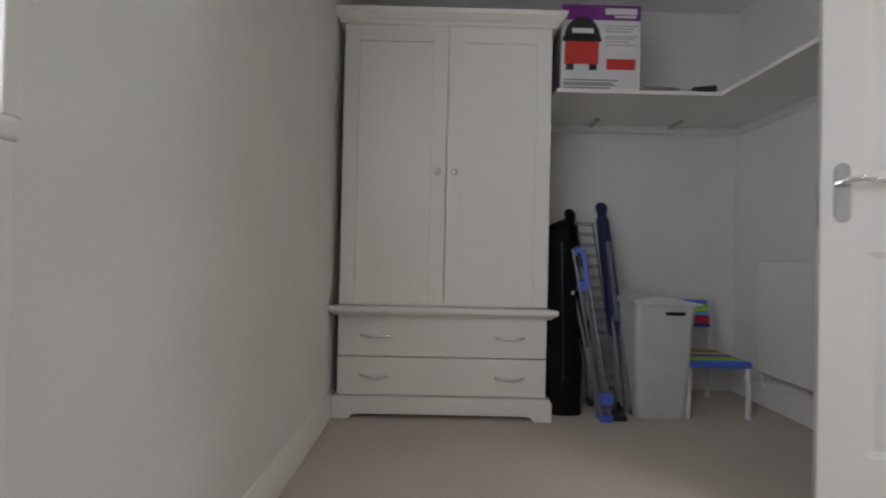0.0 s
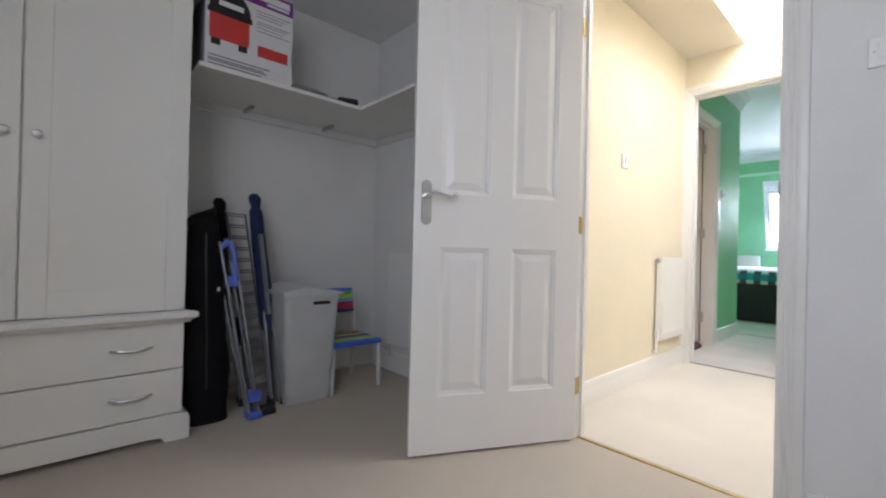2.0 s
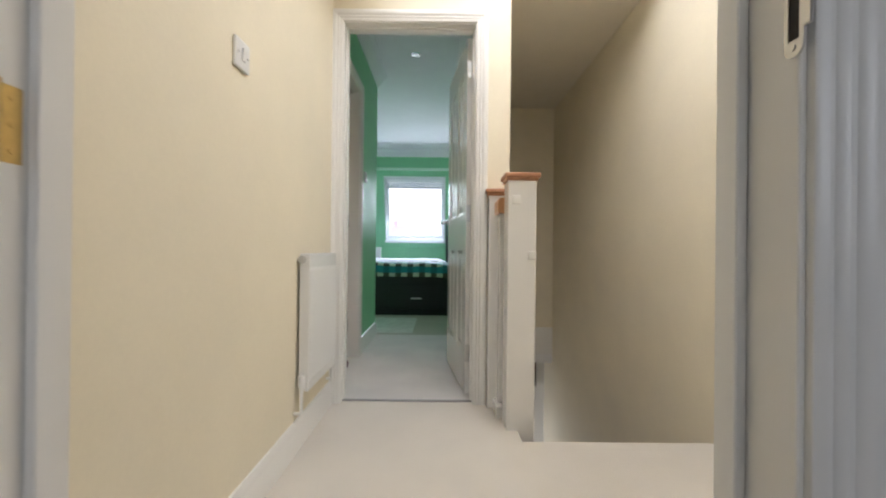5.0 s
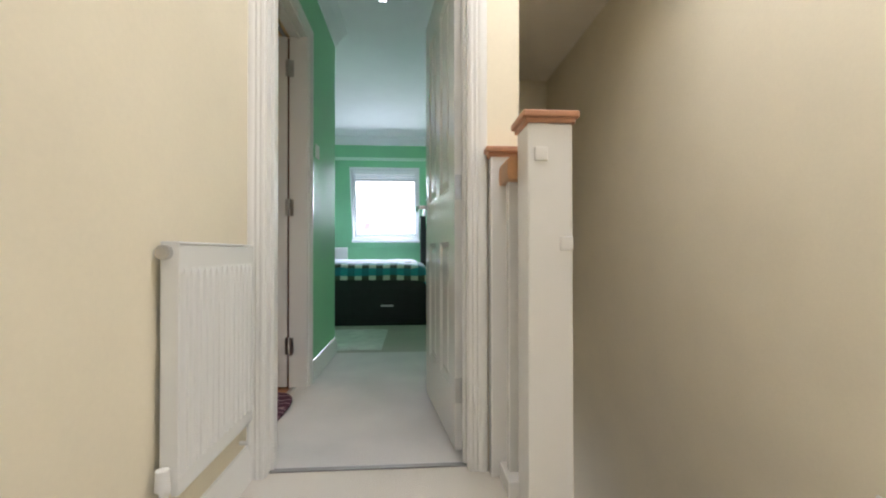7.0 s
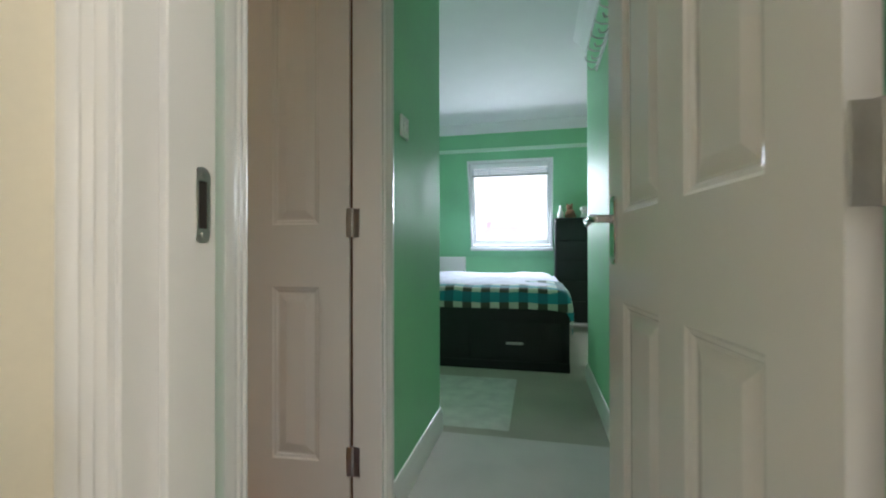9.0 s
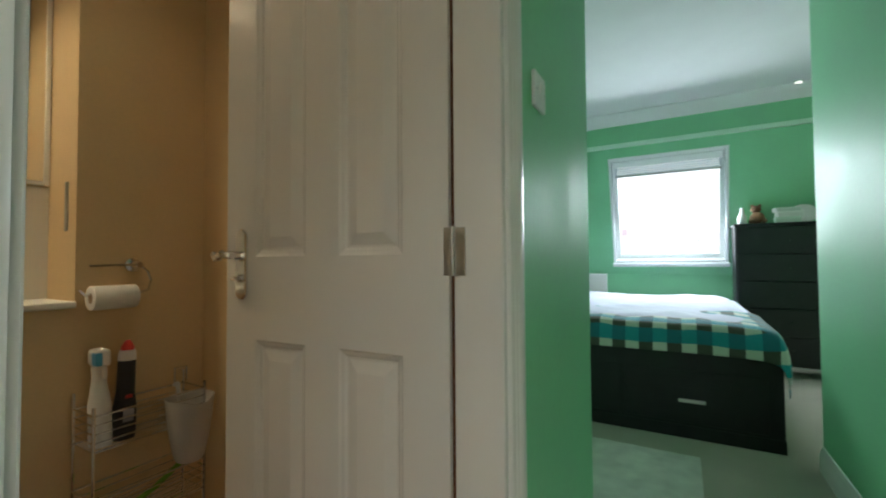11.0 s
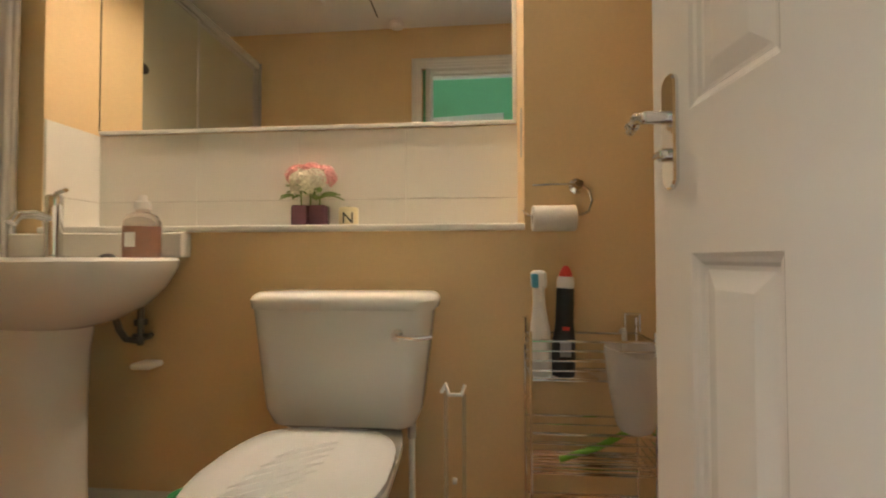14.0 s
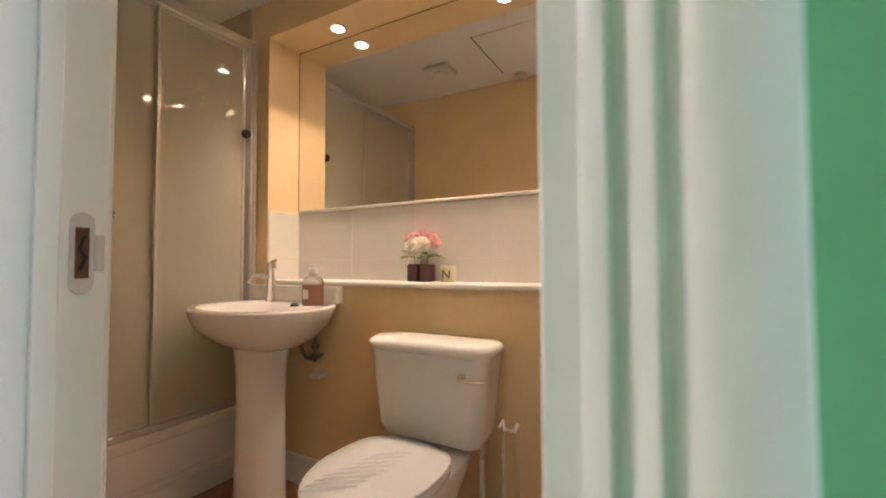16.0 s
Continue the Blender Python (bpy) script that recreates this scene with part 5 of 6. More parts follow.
# recess: tiles, sill, mirror
setting("trim_recess_sill", box(NX0 - 0.0, NX1, BW - 0.018, NY + 0.01, NZ0 - 0.02, NZ0, 0.006, 3), TRIM, "white sill board with a rounded nose")
tw = setting("wall_recess_tiles", box(NX0, NX1, NY + 0.004, NY + 0.01, NZ0, 1.305), mat("pale_tile_grout", (0.80, 0.78, 0.72), 0.8, 0.012, 30), "white glazed tiles at the back of the recess")
tiles = {}
for row, (z0, z1) in enumerate(((NZ0, 1.054), (1.056, 1.304))):
    n = 4
    for k in range(n):
        x0, x1 = NX0 + (NX1 - NX0) * k / n, NX0 + (NX1 - NX0) * (k + 1) / n
        if row not in tiles:
            o = obj("tile", box(-(x1 - x0) / 2 + 0.0004, (x1 - x0) / 2 - 0.0004, -0.006, 0.0, -(z1 - z0) / 2, (z1 - z0) / 2, 0.0006, 1), TILE)
            tiles[row] = o.data
        else:
            o = new("tile", tiles[row])
        o.parent = tw
        o.matrix_basis = pose((x0 + x1) / 2, NY + 0.0035, (z0 + z1) / 2)
tw2 = setting("wall_recess_side_tiles", box(NX0 - 0.003, NX0 + 0.001, BW + 0.002, NY, NZ0, 1.305), mat("pale_side_grout", (0.74, 0.71, 0.64), 0.8, 0.012, 30), "white glazed tiles on the side of the recess")
for z0, z1 in ((NZ0, 1.054), (1.056, 1.304)):
    part("tile", box(NX0 + 0.001, NX0 + 0.006, BW + 0.004, NY - 0.004, z0, z1, 0.001, 1), TILE, tw2)
mr = thing("mirror", "wide frameless mirror on the back of the recess", "mirror", pose((NX0 + NX1) / 2, NY, 1.318))
w = (NX1 - NX0) / 2
part("glass", box(-w + 0.003, w - 0.016, -0.006, 0.004, 0.004, NZ1 - 1.318 - 0.002), MIRROR, mr, "silvered glass")
part("edge_strip", box(-w, -w + 0.003, -0.007, 0.004, 0.004, NZ1 - 1.318 - 0.002), DARKLINE, mr, "dark joint beside the glass")
part("edge_strip", box(-w, w - 0.016, -0.007, 0.004, NZ1 - 1.318 - 0.003, NZ1 - 1.318), DARKLINE, mr, "dark joint above the glass")
part("bottom_strip", box(-w + 0.003, w - 0.016, -0.010, 0.004, -0.010, 0.004, 0.002, 1), PLASTIC, mr, "white strip below the glass")
part("end_strip", box(w - 0.016, w - 0.002, -0.010, 0.004, -0.010, NZ1 - 1.318 - 0.002, 0.002, 1), TRIM, mr, "pale edge strip")
gp = thing("finger_pull", "small grey recessed pull on the side of the recess", "pull", pose(NX1, 2.93, 1.235))
part("plate", box(-0.004, 0.0, -0.010, 0.010, -0.075, 0.075, 0.0015, 1), STEEL, gp)
# small white upstand behind the basin
setting("trim_basin_upstand", box(3.92, 4.50, BW - 0.045, BW, 0.852, 0.928, 0.006), TILE, "white tiled upstand behind the basin")

# toilet
tl = thing("toilet", "white ceramic close-coupled toilet with a closed lid", "toilet", pose(5.032, BW, 0) @ Matrix.Diagonal((1.0, 1.0, 0.983, 1)))


def egg(cx, y0, y1, w, z, n=36, sq=1.0):
    out = []
    cy, ly = (y0 + y1) / 2, (y1 - y0) / 2
    for k in range(n):
        a = 2 * math.pi * k / n
        s, c = math.sin(a), math.cos(a)
        back = max(0.0, s)
        ww = w * (1 - 0.10 * max(0.0, -s) + 0.0 * back)
        p = 1.0 if s < 0 else 0.55
        out.append((cx + ww * math.copysign(abs(c) ** p, c), cy + ly * math.copysign(abs(s) ** (1.0 if s < 0 else 0.6), s), z))
    return out


bm = bmesh.new()
loft(bm, [egg(0, -0.52, -0.12, 0.11, 0.0), egg(0, -0.53, -0.12, 0.115, 0.02), egg(0, -0.50, -0.10, 0.105, 0.14), egg(0, -0.55, -0.08, 0.13, 0.25), egg(0, -0.64, -0.06, 0.168, 0.345), egg(0, -0.67, -0.05, 0.178, 0.385), egg(0, -0.67, -0.05, 0.176, 0.398)])
part("bowl", bm, CERAMIC, tl, "", True)
bm = bmesh.new()
loft(bm, [egg(0, -0.675, -0.235, 0.182, 0.398), egg(0, -0.682, -0.23, 0.187, 0.404), egg(0, -0.682, -0.23, 0.187, 0.414), egg(0, -0.675, -0.235, 0.182, 0.42)])
part("seat", bm, CERAMIC, tl, "white seat", True)
bm = bmesh.new()
loft(bm, [egg(0, -0.675, -0.235, 0.182, 0.421), egg(0, -0.684, -0.23, 0.188, 0.426), egg(0, -0.682, -0.23, 0.187, 0.438), egg(0, -0.66, -0.24, 0.172, 0.446), egg(0, -0.58, -0.29, 0.12, 0.450), egg(0, -0.48, -0.38, 0.03, 0.451)])
LIDP = mat("pale_grey_lid_plastic", (0.60, 0.63, 0.66), 0.12, 0.01, 4, coat=0.3)
lid = part("lid", bm, LIDP, tl, "closed white lid", True)
for k in range(8):
    x, y = -0.03 + 0.004 * k, -0.605 + 0.034 * k
    L = 0.095 - 0.006 * abs(k - 3)
    d = Vector((0.80, 0.60, 0)) * L
    bm = bmesh.new()
    n = Vector((-0.6, 0.8, 0))
    c = Vector((x, y, 0.4497))
    rings = []
    for u, q in ((-1, 0.1), (-0.6, 0.8), (0, 1), (0.6, 0.8), (1, 0.1)):
        p = c + d * u
        rings.append([p - n * 0.009 * q, p + Vector((0, 0, 0.008 * q)), p + n * 0.005 * q, p - Vector((0, 0, 0.002))])
    loft(bm, rings)
    part("ridge", bm, LIDP, lid, "", True)
for x in (-0.07, 0.07):
    part("lid_hinge", rod(bmesh.new(), (x - 0.02, -0.222, 0.425), (x + 0.02, -0.222, 0.425), 0.012, 12), CHROME, tl, "chrome hinge", True)


def cist(z, wx, y0, y1, r=0.05):
    return [(x, y, z) for x, y, _ in rrect(0, (y0 + y1) / 2, wx, (y1 - y0) / 2, r, 0, 6)]


bm = bmesh.new()
loft(bm, [cist(0.405, 0.17, -0.15, -0.02, 0.04), cist(0.42, 0.195, -0.172, -0.012, 0.05), cist(0.46, 0.21, -0.182, -0.008, 0.05), cist(0.60, 0.226, -0.19, -0.004, 0.05), cist(0.728, 0.241, -0.194, -0.002, 0.05)])
ci = part("cistern", bm, CERAMIC, tl, "", True)
bm = bmesh.new()
loft(bm, [cist(0.728, 0.246, -0.200, -0.001, 0.055), cist(0.734, 0.254, -0.207, -0.001, 0.08), cist(0.752, 0.256, -0.209, -0.001, 0.08), cist(0.764, 0.250, -0.203, -0.004, 0.08), cist(0.771, 0.235, -0.185, -0.015, 0.06), cist(0.773, 0.15, -0.13, -0.06, 0.03)])
part("cistern_lid", bm, CERAMIC, ci, "", True)
bm = bmesh.new()
rod(bm, (0.158, -0.188, 0.667), (0.158, -0.206, 0.667), 0.015, 16)
tube(bm, [(0.158, -0.206, 0.667), (0.163, -0.222, 0.667), (0.20, -0.226, 0.664), (0.248, -0.222, 0.668)], 0.0055, 10)
part("flush_lever", bm, CHROME, ci, "chrome flush lever", True)
bm = tube(bmesh.new(), [(0.175, -0.08, 0.41), (0.175, -0.08, 0.36)], 0.012, 10)
part("inlet_nut", bm, STEEL, tl, "dark metal inlet nut", True)
part("inlet_pipe", tube(bmesh.new(), [(0.175, -0.08, 0.36), (0.177, -0.08, 0.12), (0.19, -0.06, 0.03), (0.2, -0.01, 0.02)], 0.0085, 10), PLASTIC, tl, "white flexible pipe", True)

# basin on a pedestal
bs = thing("washbasin", "white ceramic washbasin on a full pedestal", "washbasin", pose(4.24, 2.632, 0))


def oval(z, rx, ry, yo=0.0, n=40):
    out = []
    for k in range(n):
        a = 2 * math.pi * k / n
        s, c = math.sin(a), math.cos(a)
        y = ry * (s if s < 0 else min(1, 1.25 * s))
        out.append((rx * math.copysign(abs(c) ** 0.85, c), min(y + yo, 0.234), z))
    return out


bm = bmesh.new()
loft(bm, [oval(0.66, 0.10, 0.09, 0.03), oval(0.68, 0.16, 0.13, 0.03), oval(0.72, 0.235, 0.185, 0.015), oval(0.77, 0.285, 0.225, 0.0), oval(0.82, 0.308, 0.245, 0.0), oval(0.842, 0.312, 0.25, 0.0), oval(0.851, 0.306, 0.245, 0.0), oval(0.850, 0.275, 0.215, -0.005), oval(0.838, 0.255, 0.19, -0.02), oval(0.78, 0.20, 0.145, -0.03), oval(0.735, 0.10, 0.08, -0.03), oval(0.73, 0.02, 0.02, -0.03)])
part("bowl", bm, CERAMIC, bs, "", True)
bm = bmesh.new()
loft(bm, [[(rx * math.cos(a), 0.02 + ry * math.sin(a) * (1 if math.sin(a) < 0 else 0.8), z) for a in np.linspace(0, 2 * math.pi, 28, endpoint=False)] for z, rx, ry in ((0.0, 0.112, 0.12), (0.03, 0.108, 0.115), (0.30, 0.104, 0.108), (0.45, 0.104, 0.106), (0.60, 0.108, 0.11), (0.68, 0.12, 0.12))])
part("pedestal", bm, CERAMIC, bs, "", True)
bm = tube(bmesh.new(), [(0.105, 0.12, 0.70), (0.107, 0.14, 0.64), (0.110, 0.16, 0.61), (0.122, 0.19, 0.60), (0.13, 0.235, 0.61)], 0.009, 10)
for z in (0.600, 0.645):
    rod(bm, (0.122, 0.20, z), (0.122, 0.20, z + 0.018), 0.017, 14)
rod(bm, (0.122, 0.20, 0.585), (0.122, 0.20, 0.70), 0.009, 12)
rod(bm, (0.10, 0.20, 0.612), (0.155, 0.20, 0.612), 0.008, 12)
part("waste_pipe", bm, mat("dull_dark_metal", (0.16, 0.15, 0.14), 0.35, 0.15, 30, metal=0.8), bs, "grey trap and valves", True)
part("pipe_cap", box(0.11, 0.175, 0.17, 0.235, 0.515, 0.535, 0.009, 3), PLASTIC, bs, "white plastic pipe cover")
tp = thing("mixer_tap", "chrome single-lever mixer tap on the basin", "tap", pose(4.13, 2.775, 0.851))
part("body", lathe(bmesh.new(), [(0.026, 0), (0.026, 0.006), (0.021, 0.01), (0.021, 0.15), (0.022, 0.152), (0.022, 0.182), (0.018, 0.187)], n=24), CHROME, tp, "", True)
part("spout", tube(bmesh.new(), [(0, 0, 0.115), (0, -0.06, 0.125), (0, -0.10, 0.118), (0, -0.115, 0.095)], 0.013, 12), CHROME, tp, "", True)
part("lever", tube(bmesh.new(), [(0, 0, 0.185), (0.03, -0.02, 0.19), (0.085, -0.045, 0.194)], 0.006, 10), CHROME, tp, "", True)
# soap bottle
SOAP = mat("pink_liquid_soap", (0.85, 0.40, 0.28), 0.1, 0.04, 8, transmission=0.6, ior=1.35)
CLEARP = mat("clear_plastic", (0.90, 0.88, 0.84), 0.06, 0.02, 8, transmission=0.9, ior=1.3)
sb = thing("soap_bottle", "clear soap bottle half full of pink liquid", "soap bottle", pose(4.437, 2.745, 0.851) @ Matrix.Diagonal((1.28, 1.1, 1.0, 1)))
part("liquid", lathe(bmesh.new(), [(0.033, 0.002), (0.036, 0.01), (0.036, 0.085), (0.035, 0.088)], n=22), SOAP, sb, "pink liquid soap", True)
part("bottle", lathe(bmesh.new(), [(0.036, 0), (0.0385, 0.006), (0.0385, 0.10), (0.030, 0.12), (0.014, 0.13), (0.014, 0.14)], n=22), CLEARP, sb, "", True)
part("cap", lathe(bmesh.new(), [(0.017, 0.138), (0.017, 0.158), (0.010, 0.163), (0.009, 0.178)], n=18), PLASTIC, sb, "pale cap", True)
part("label", box(-0.012, 0.012, -0.0395, -0.0385, 0.03, 0.07), PLASTIC, sb, "pale label")
pg = thing("basin_plug", "small black plug lying on the basin rim", "plug", pose(4.375, 2.70, 0.849))
part("plug", lathe(bmesh.new(), [(0.017, 0), (0.02, 0.005), (0.012, 0.012), (0.004, 0.014)], n=18), BLACKP, pg, "", True)

# shower enclosure
SX = 3.90
sw = thing("shower_enclosure", "framed sliding shower screen of obscured glass on a raised tray", "shower", pose(SX, 1.75, 0))
sl = BW - 1.75
part("riser", box(-0.85, 0.0, 0.0, sl, 0.0, 0.285, 0.004), PLASTIC, sw, "white boarded riser")
part("tray", box(-0.85, 0.012, 0.0, sl, 0.285, 0.335, 0.008, 3), CERAMIC, sw, "white shower tray edge")
bm = bmesh.new()
sweep(bm, SKIRT, (0.0, 0.0, 0.0), (0.0, sl, 0.0), (1, 0, 0))
part("skirting", bm, TRIM, sw)
for y0, y1 in ((0.0, 0.035), (sl - 0.042, sl)):
    bm = bmesh.new()
    bx(bm, -0.045, 0.0, y0, y1, 0.335, 2.19, 0.004, 1)
    bx(bm, 0.0, 0.012, y0 + 0.012, y1 - 0.012, 0.335, 2.19, 0.004, 1)
    part("post", bm, ALU, sw)
part("bottom_track", box(-0.045, 0.0, 0.035, sl - 0.042, 0.335, 0.362, 0.004, 1), ALU, sw)
part("top_track", box(-0.045, 0.006, 0.035, sl - 0.042, 2.145, 2.19, 0.004, 1), ALU, sw)
for y0, y1, x in ((0.04, 0.66, -0.032), (0.63, sl - 0.07, -0.012)):
    g = part("glass_panel", box(x - 0.003, x + 0.003, y0 + 0.012, y1 - 0.012, 0.375, 2.135), SHGLASS, sw, "obscured glass")
    bm = bmesh.new()
    for a, b in ((y0, y0 + 0.014), (y1 - 0.014, y1)):
        bx(bm, x - 0.008, x + 0.008, a, b, 0.363, 2.144, 0.002, 1)
    bx(bm, x - 0.007, x + 0.007, y0 + 0.014, y1 - 0.014, 0.363, 0.378)
    bx(bm, x - 0.007, x + 0.007, y0 + 0.014, y1 - 0.014, 2.13, 2.144)
    part("panel_frame", bm, ALU, g)
part("door_knob", lathe(bmesh.new(), [(0.009, 0), (0.009, 0.014), (0.016, 0.018), (0.016, 0.034), (0.012, 0.037)], n=18), CHROME, sw, "chrome knob", True, pose(-0.028, 0.47, 1.225, 0, 90, 0))
part("door_knob", lathe(bmesh.new(), [(0.010, 0), (0.010, 0.012), (0.022, 0.016), (0.022, 0.032), (0.016, 0.036)], n=18), DARKLINE, sw, "dark round knob", True, pose(-0.006, 1.036, 1.69, 0, 90, 0))
# shower fittings dimly seen through the glass
sf = thing("shower_riser", "chrome shower rail with hose and white handset", "shower rail", pose(3.40, BW, 0))
part("bar", rod(bmesh.new(), (0, -0.05, 1.25), (0, -0.05, 1.95), 0.011, 12), CHROME, sf, "", True)
for z in (1.27, 1.93):
    part("bracket", rod(bmesh.new(), (0, 0, z), (0, -0.06, z), 0.015, 12), CHROME, sf, "", True)
part("handset", tube(bmesh.new(), [(0, -0.08, 1.72), (0, -0.12, 1.84), (0, -0.17, 1.88)], 0.018, 12), PLASTIC, sf, "white handset", True)
part("hose", tube(bmesh.new(), [(0, -0.08, 1.72), (0.06, -0.09, 1.4), (0.05, -0.08, 1.05), (-0.02, -0.06, 1.0), (-0.05, -0.04, 1.12)], 0.008, 8), CHROME, sf, "", True)
part("control", lathe(bmesh.new(), [(0.04, 0), (0.04, 0.03), (0.02, 0.035), (0.02, 0.06)], n=20), CHROME, sf, "", True, pose(0.0, -0.0, 1.14, 90))
setting("wall_shower_tiles", box(3.05, SX - 0.05, BW - 0.012, BW, 0.345, 2.395), mat("sand_shower_tile", (0.62, 0.55, 0.42), 0.25, 0.08, 5), "sand-coloured tiles inside the shower")

# toilet roll and holder
rh = thing("toilet_roll_holder", "chrome wire toilet roll holder on the beige wall", "roll holder", pose(5.675, BW, 1.055))
part("rose", lathe(bmesh.new(), [(0.022, 0), (0.022, 0.006), (0.012, 0.01), (0.012, 0.045), (0.009, 0.05)], n=20), CHROME, rh, "", True, pose(0, 0, 0, 90))
part("arm", tube(bmesh.new(), [(0.0, -0.045, 0), (-0.06, -0.045, 0.0), (-0.13, -0.045, -0.002)], 0.0035, 8), CHROME, rh, "", True)
part("loop", tube(bmesh.new(), [(0.0, -0.045, 0), (0.022, -0.05, -0.02), (0.03, -0.055, -0.05), (0.02, -0.06, -0.08), (0.0, -0.06, -0.088), (-0.145, -0.06, -0.088), (-0.158, -0.06, -0.072)], 0.0035, 8), CHROME, rh, "", True)
tr = thing("toilet_roll", "nearly full white toilet roll on its holder", "toilet roll", pose(5.60, 2.806, 0.958, 0, 90, 0))
PAPER = mat("white_tissue", (0.78, 0.76, 0.72), 0.95, 0.04, 12, 0.3, 120)
bm = bmesh.new()
for r0, r1 in ((0.016, 0.036),):
    n = 30
    rings = [[(r * math.cos(2 * math.pi * k / n), r * math.sin(2 * math.pi * k / n), z) for k in range(n)] for r, z in ((r0, -0.058), (r1 - 0.002, -0.058), (r1, -0.056), (r1, 0.056), (r1 - 0.002, 0.058), (r0, 0.058))]
    vs = [[bm.verts.new(p) for p in ring] for ring in rings]
    for a, b in zip(vs, vs[1:] + vs[:1]):
        for k in range(n):
            bm.faces.new((a[k], a[(k + 1) % n], b[(k + 1) % n], b[k]))
part("paper", bm, PAPER, tr, "", True)
part("core", rod(bmesh.new(), (0, 0, -0.057), (0, 0, 0.057), 0.0155, 20), mat("cardboard_core", (0.35, 0.24, 0.15), 0.9, 0.1, 20), tr, "cardboard core", True)

# wire caddy
cy = thing("wire_caddy", "three-tier chrome wire caddy standing by the wall", "caddy", pose(5.68, 2.79, 0))
hw, hd = 0.155, 0.065
for x, y in ((-hw, -hd), (-hw, hd), (hw, -hd), (hw, hd)):
    part("post", rod(bmesh.new(), (x, y, 0.0), (x, y, 0.68 if y > 0 else 0.66), 0.0045, 8), CHROME, cy, "", True)
for z in (0.08, 0.30, 0.535):
    tier = part("basket", tube(bmesh.new(), [(-hw, -hd, z + 0.10), (hw, -hd, z + 0.10), (hw, hd, z + 0.10), (-hw, hd, z + 0.10), (-hw, -hd, z + 0.10)], 0.0035, 6), CHROME, cy, "chrome wire basket", True)
    for k in range(4):
        zz = z + 0.025 * k
        part("wire", tube(bmesh.new(), [(-hw, -hd, zz), (hw, -hd, zz), (hw, hd, zz), (-hw, hd, zz), (-hw, -hd, zz)], 0.0022, 6), CHROME, tier)
    for k in range(7):
        y = -hd + 2 * hd * (k + 0.5) / 7
        part("wire", rod(bmesh.new(), (-hw, y, z), (hw, y, z), 0.002, 6), CHROME, tier)
part("hook", tube(bmesh.new(), [(0.125, hd, 0.64), (0.125, hd, 0.69), (0.165, hd, 0.69), (0.165, hd, 0.64)], 0.0035, 8), CHROME, cy, "", True)
# bottles in the caddy
TIERZ = 0.538
s1 = thing("spray_bottle", "white cleaning spray bottle with a blue trim in the caddy", "spray bottle", pose(5.560, 2.772, TIERZ, 0, -2, 0) @ Matrix.Diagonal((0.9, 0.9, 0.95, 1)))
bm = bmesh.new()
loft(bm, [[(rx * math.cos(a), ry * math.sin(a), z) for a in np.linspace(0, 2 * math.pi, 20, endpoint=False)] for z, rx, ry in ((0, 0.028, 0.036), (0.01, 0.03, 0.038), (0.12, 0.03, 0.037), (0.17, 0.022, 0.028), (0.20, 0.018, 0.022), (0.24, 0.018, 0.019))])
part("body", bm, PLASTIC, s1, "", True)
part("trigger_head", box(-0.021, 0.021, -0.045, 0.025, 0.24, 0.292, 0.012, 3), PLASTIC, s1, "white trigger head")
part("trim", box(-0.0225, -0.004, -0.0465, -0.012, 0.245, 0.285, 0.004), mat("sky_blue_plastic", (0.08, 0.38, 0.62), 0.35, 0.05, 12), s1, "blue trim")
part("trigger", box(-0.006, 0.006, -0.05, -0.036, 0.205, 0.245, 0.004), PLASTIC, s1)
s2 = thing("toilet_cleaner", "black cleaner bottle with a white neck and red cap", "bottle", pose(5.614, 2.768, TIERZ, 0, 2, 0) @ Matrix.Diagonal((0.88, 0.88, 0.97, 1)))
bm = bmesh.new()
loft(bm, [[(rx * math.cos(a), ry * math.sin(a), z) for a in np.linspace(0, 2 * math.pi, 20, endpoint=False)] for z, rx, ry in ((0, 0.034, 0.028), (0.01, 0.036, 0.03), (0.09, 0.035, 0.029), (0.14, 0.027, 0.025), (0.235, 0.026, 0.024), (0.24, 0.024, 0.022))])
part("body", bm, BLACKP, s2, "", True)
part("label", box(-0.016, 0.016, -0.0305, -0.029, 0.055, 0.095), GREYP, s2, "pale small-print label")
part("label", box(-0.01, 0.01, -0.028, -0.0255, 0.125, 0.135), REDP, s2)
part("neck", lathe(bmesh.new(), [(0.026, 0.238), (0.026, 0.255), (0.023, 0.268), (0.018, 0.27)], n=20), PLASTIC, s2, "white neck", True)
part("cap", lathe(bmesh.new(), [(0.020, 0.268), (0.019, 0.278), (0.012, 0.292), (0.006, 0.299)], n=20), REDP, s2, "red cap", True)
jug = thing("plastic_jug", "small translucent plastic jug hung on the caddy", "jug", pose(5.775, 2.705, 0.425) @ Matrix.Diagonal((1.22, 1.22, 1.22, 1)))
FROST = mat("frosted_plastic", (0.80, 0.78, 0.74), 0.45, 0.03, 10, transmission=0.45, ior=1.3)
bm = bmesh.new()
n = 28
rings = []
for z, r in ((0.0, 0.03), (0.01, 0.036), (0.06, 0.046), (0.12, 0.054), (0.165, 0.058), (0.166, 0.056), (0.12, 0.051), (0.06, 0.043), (0.012, 0.033), (0.008, 0.01)):
    rings.append([(r * math.cos(2 * math.pi * k / n) * (1 + (0.12 * max(0, math.cos(2 * math.pi * k / n + 2.0)) ** 6 if z > 0.1 else 0)), r * math.sin(2 * math.pi * k / n), z - (0.012 * max(0, math.cos(2 * math.pi * k / n + 1.57)) ** 8 if z > 0.15 else 0)) for k in range(n)])
loft(bm, rings)
part("body", bm, FROST, jug, "", True)
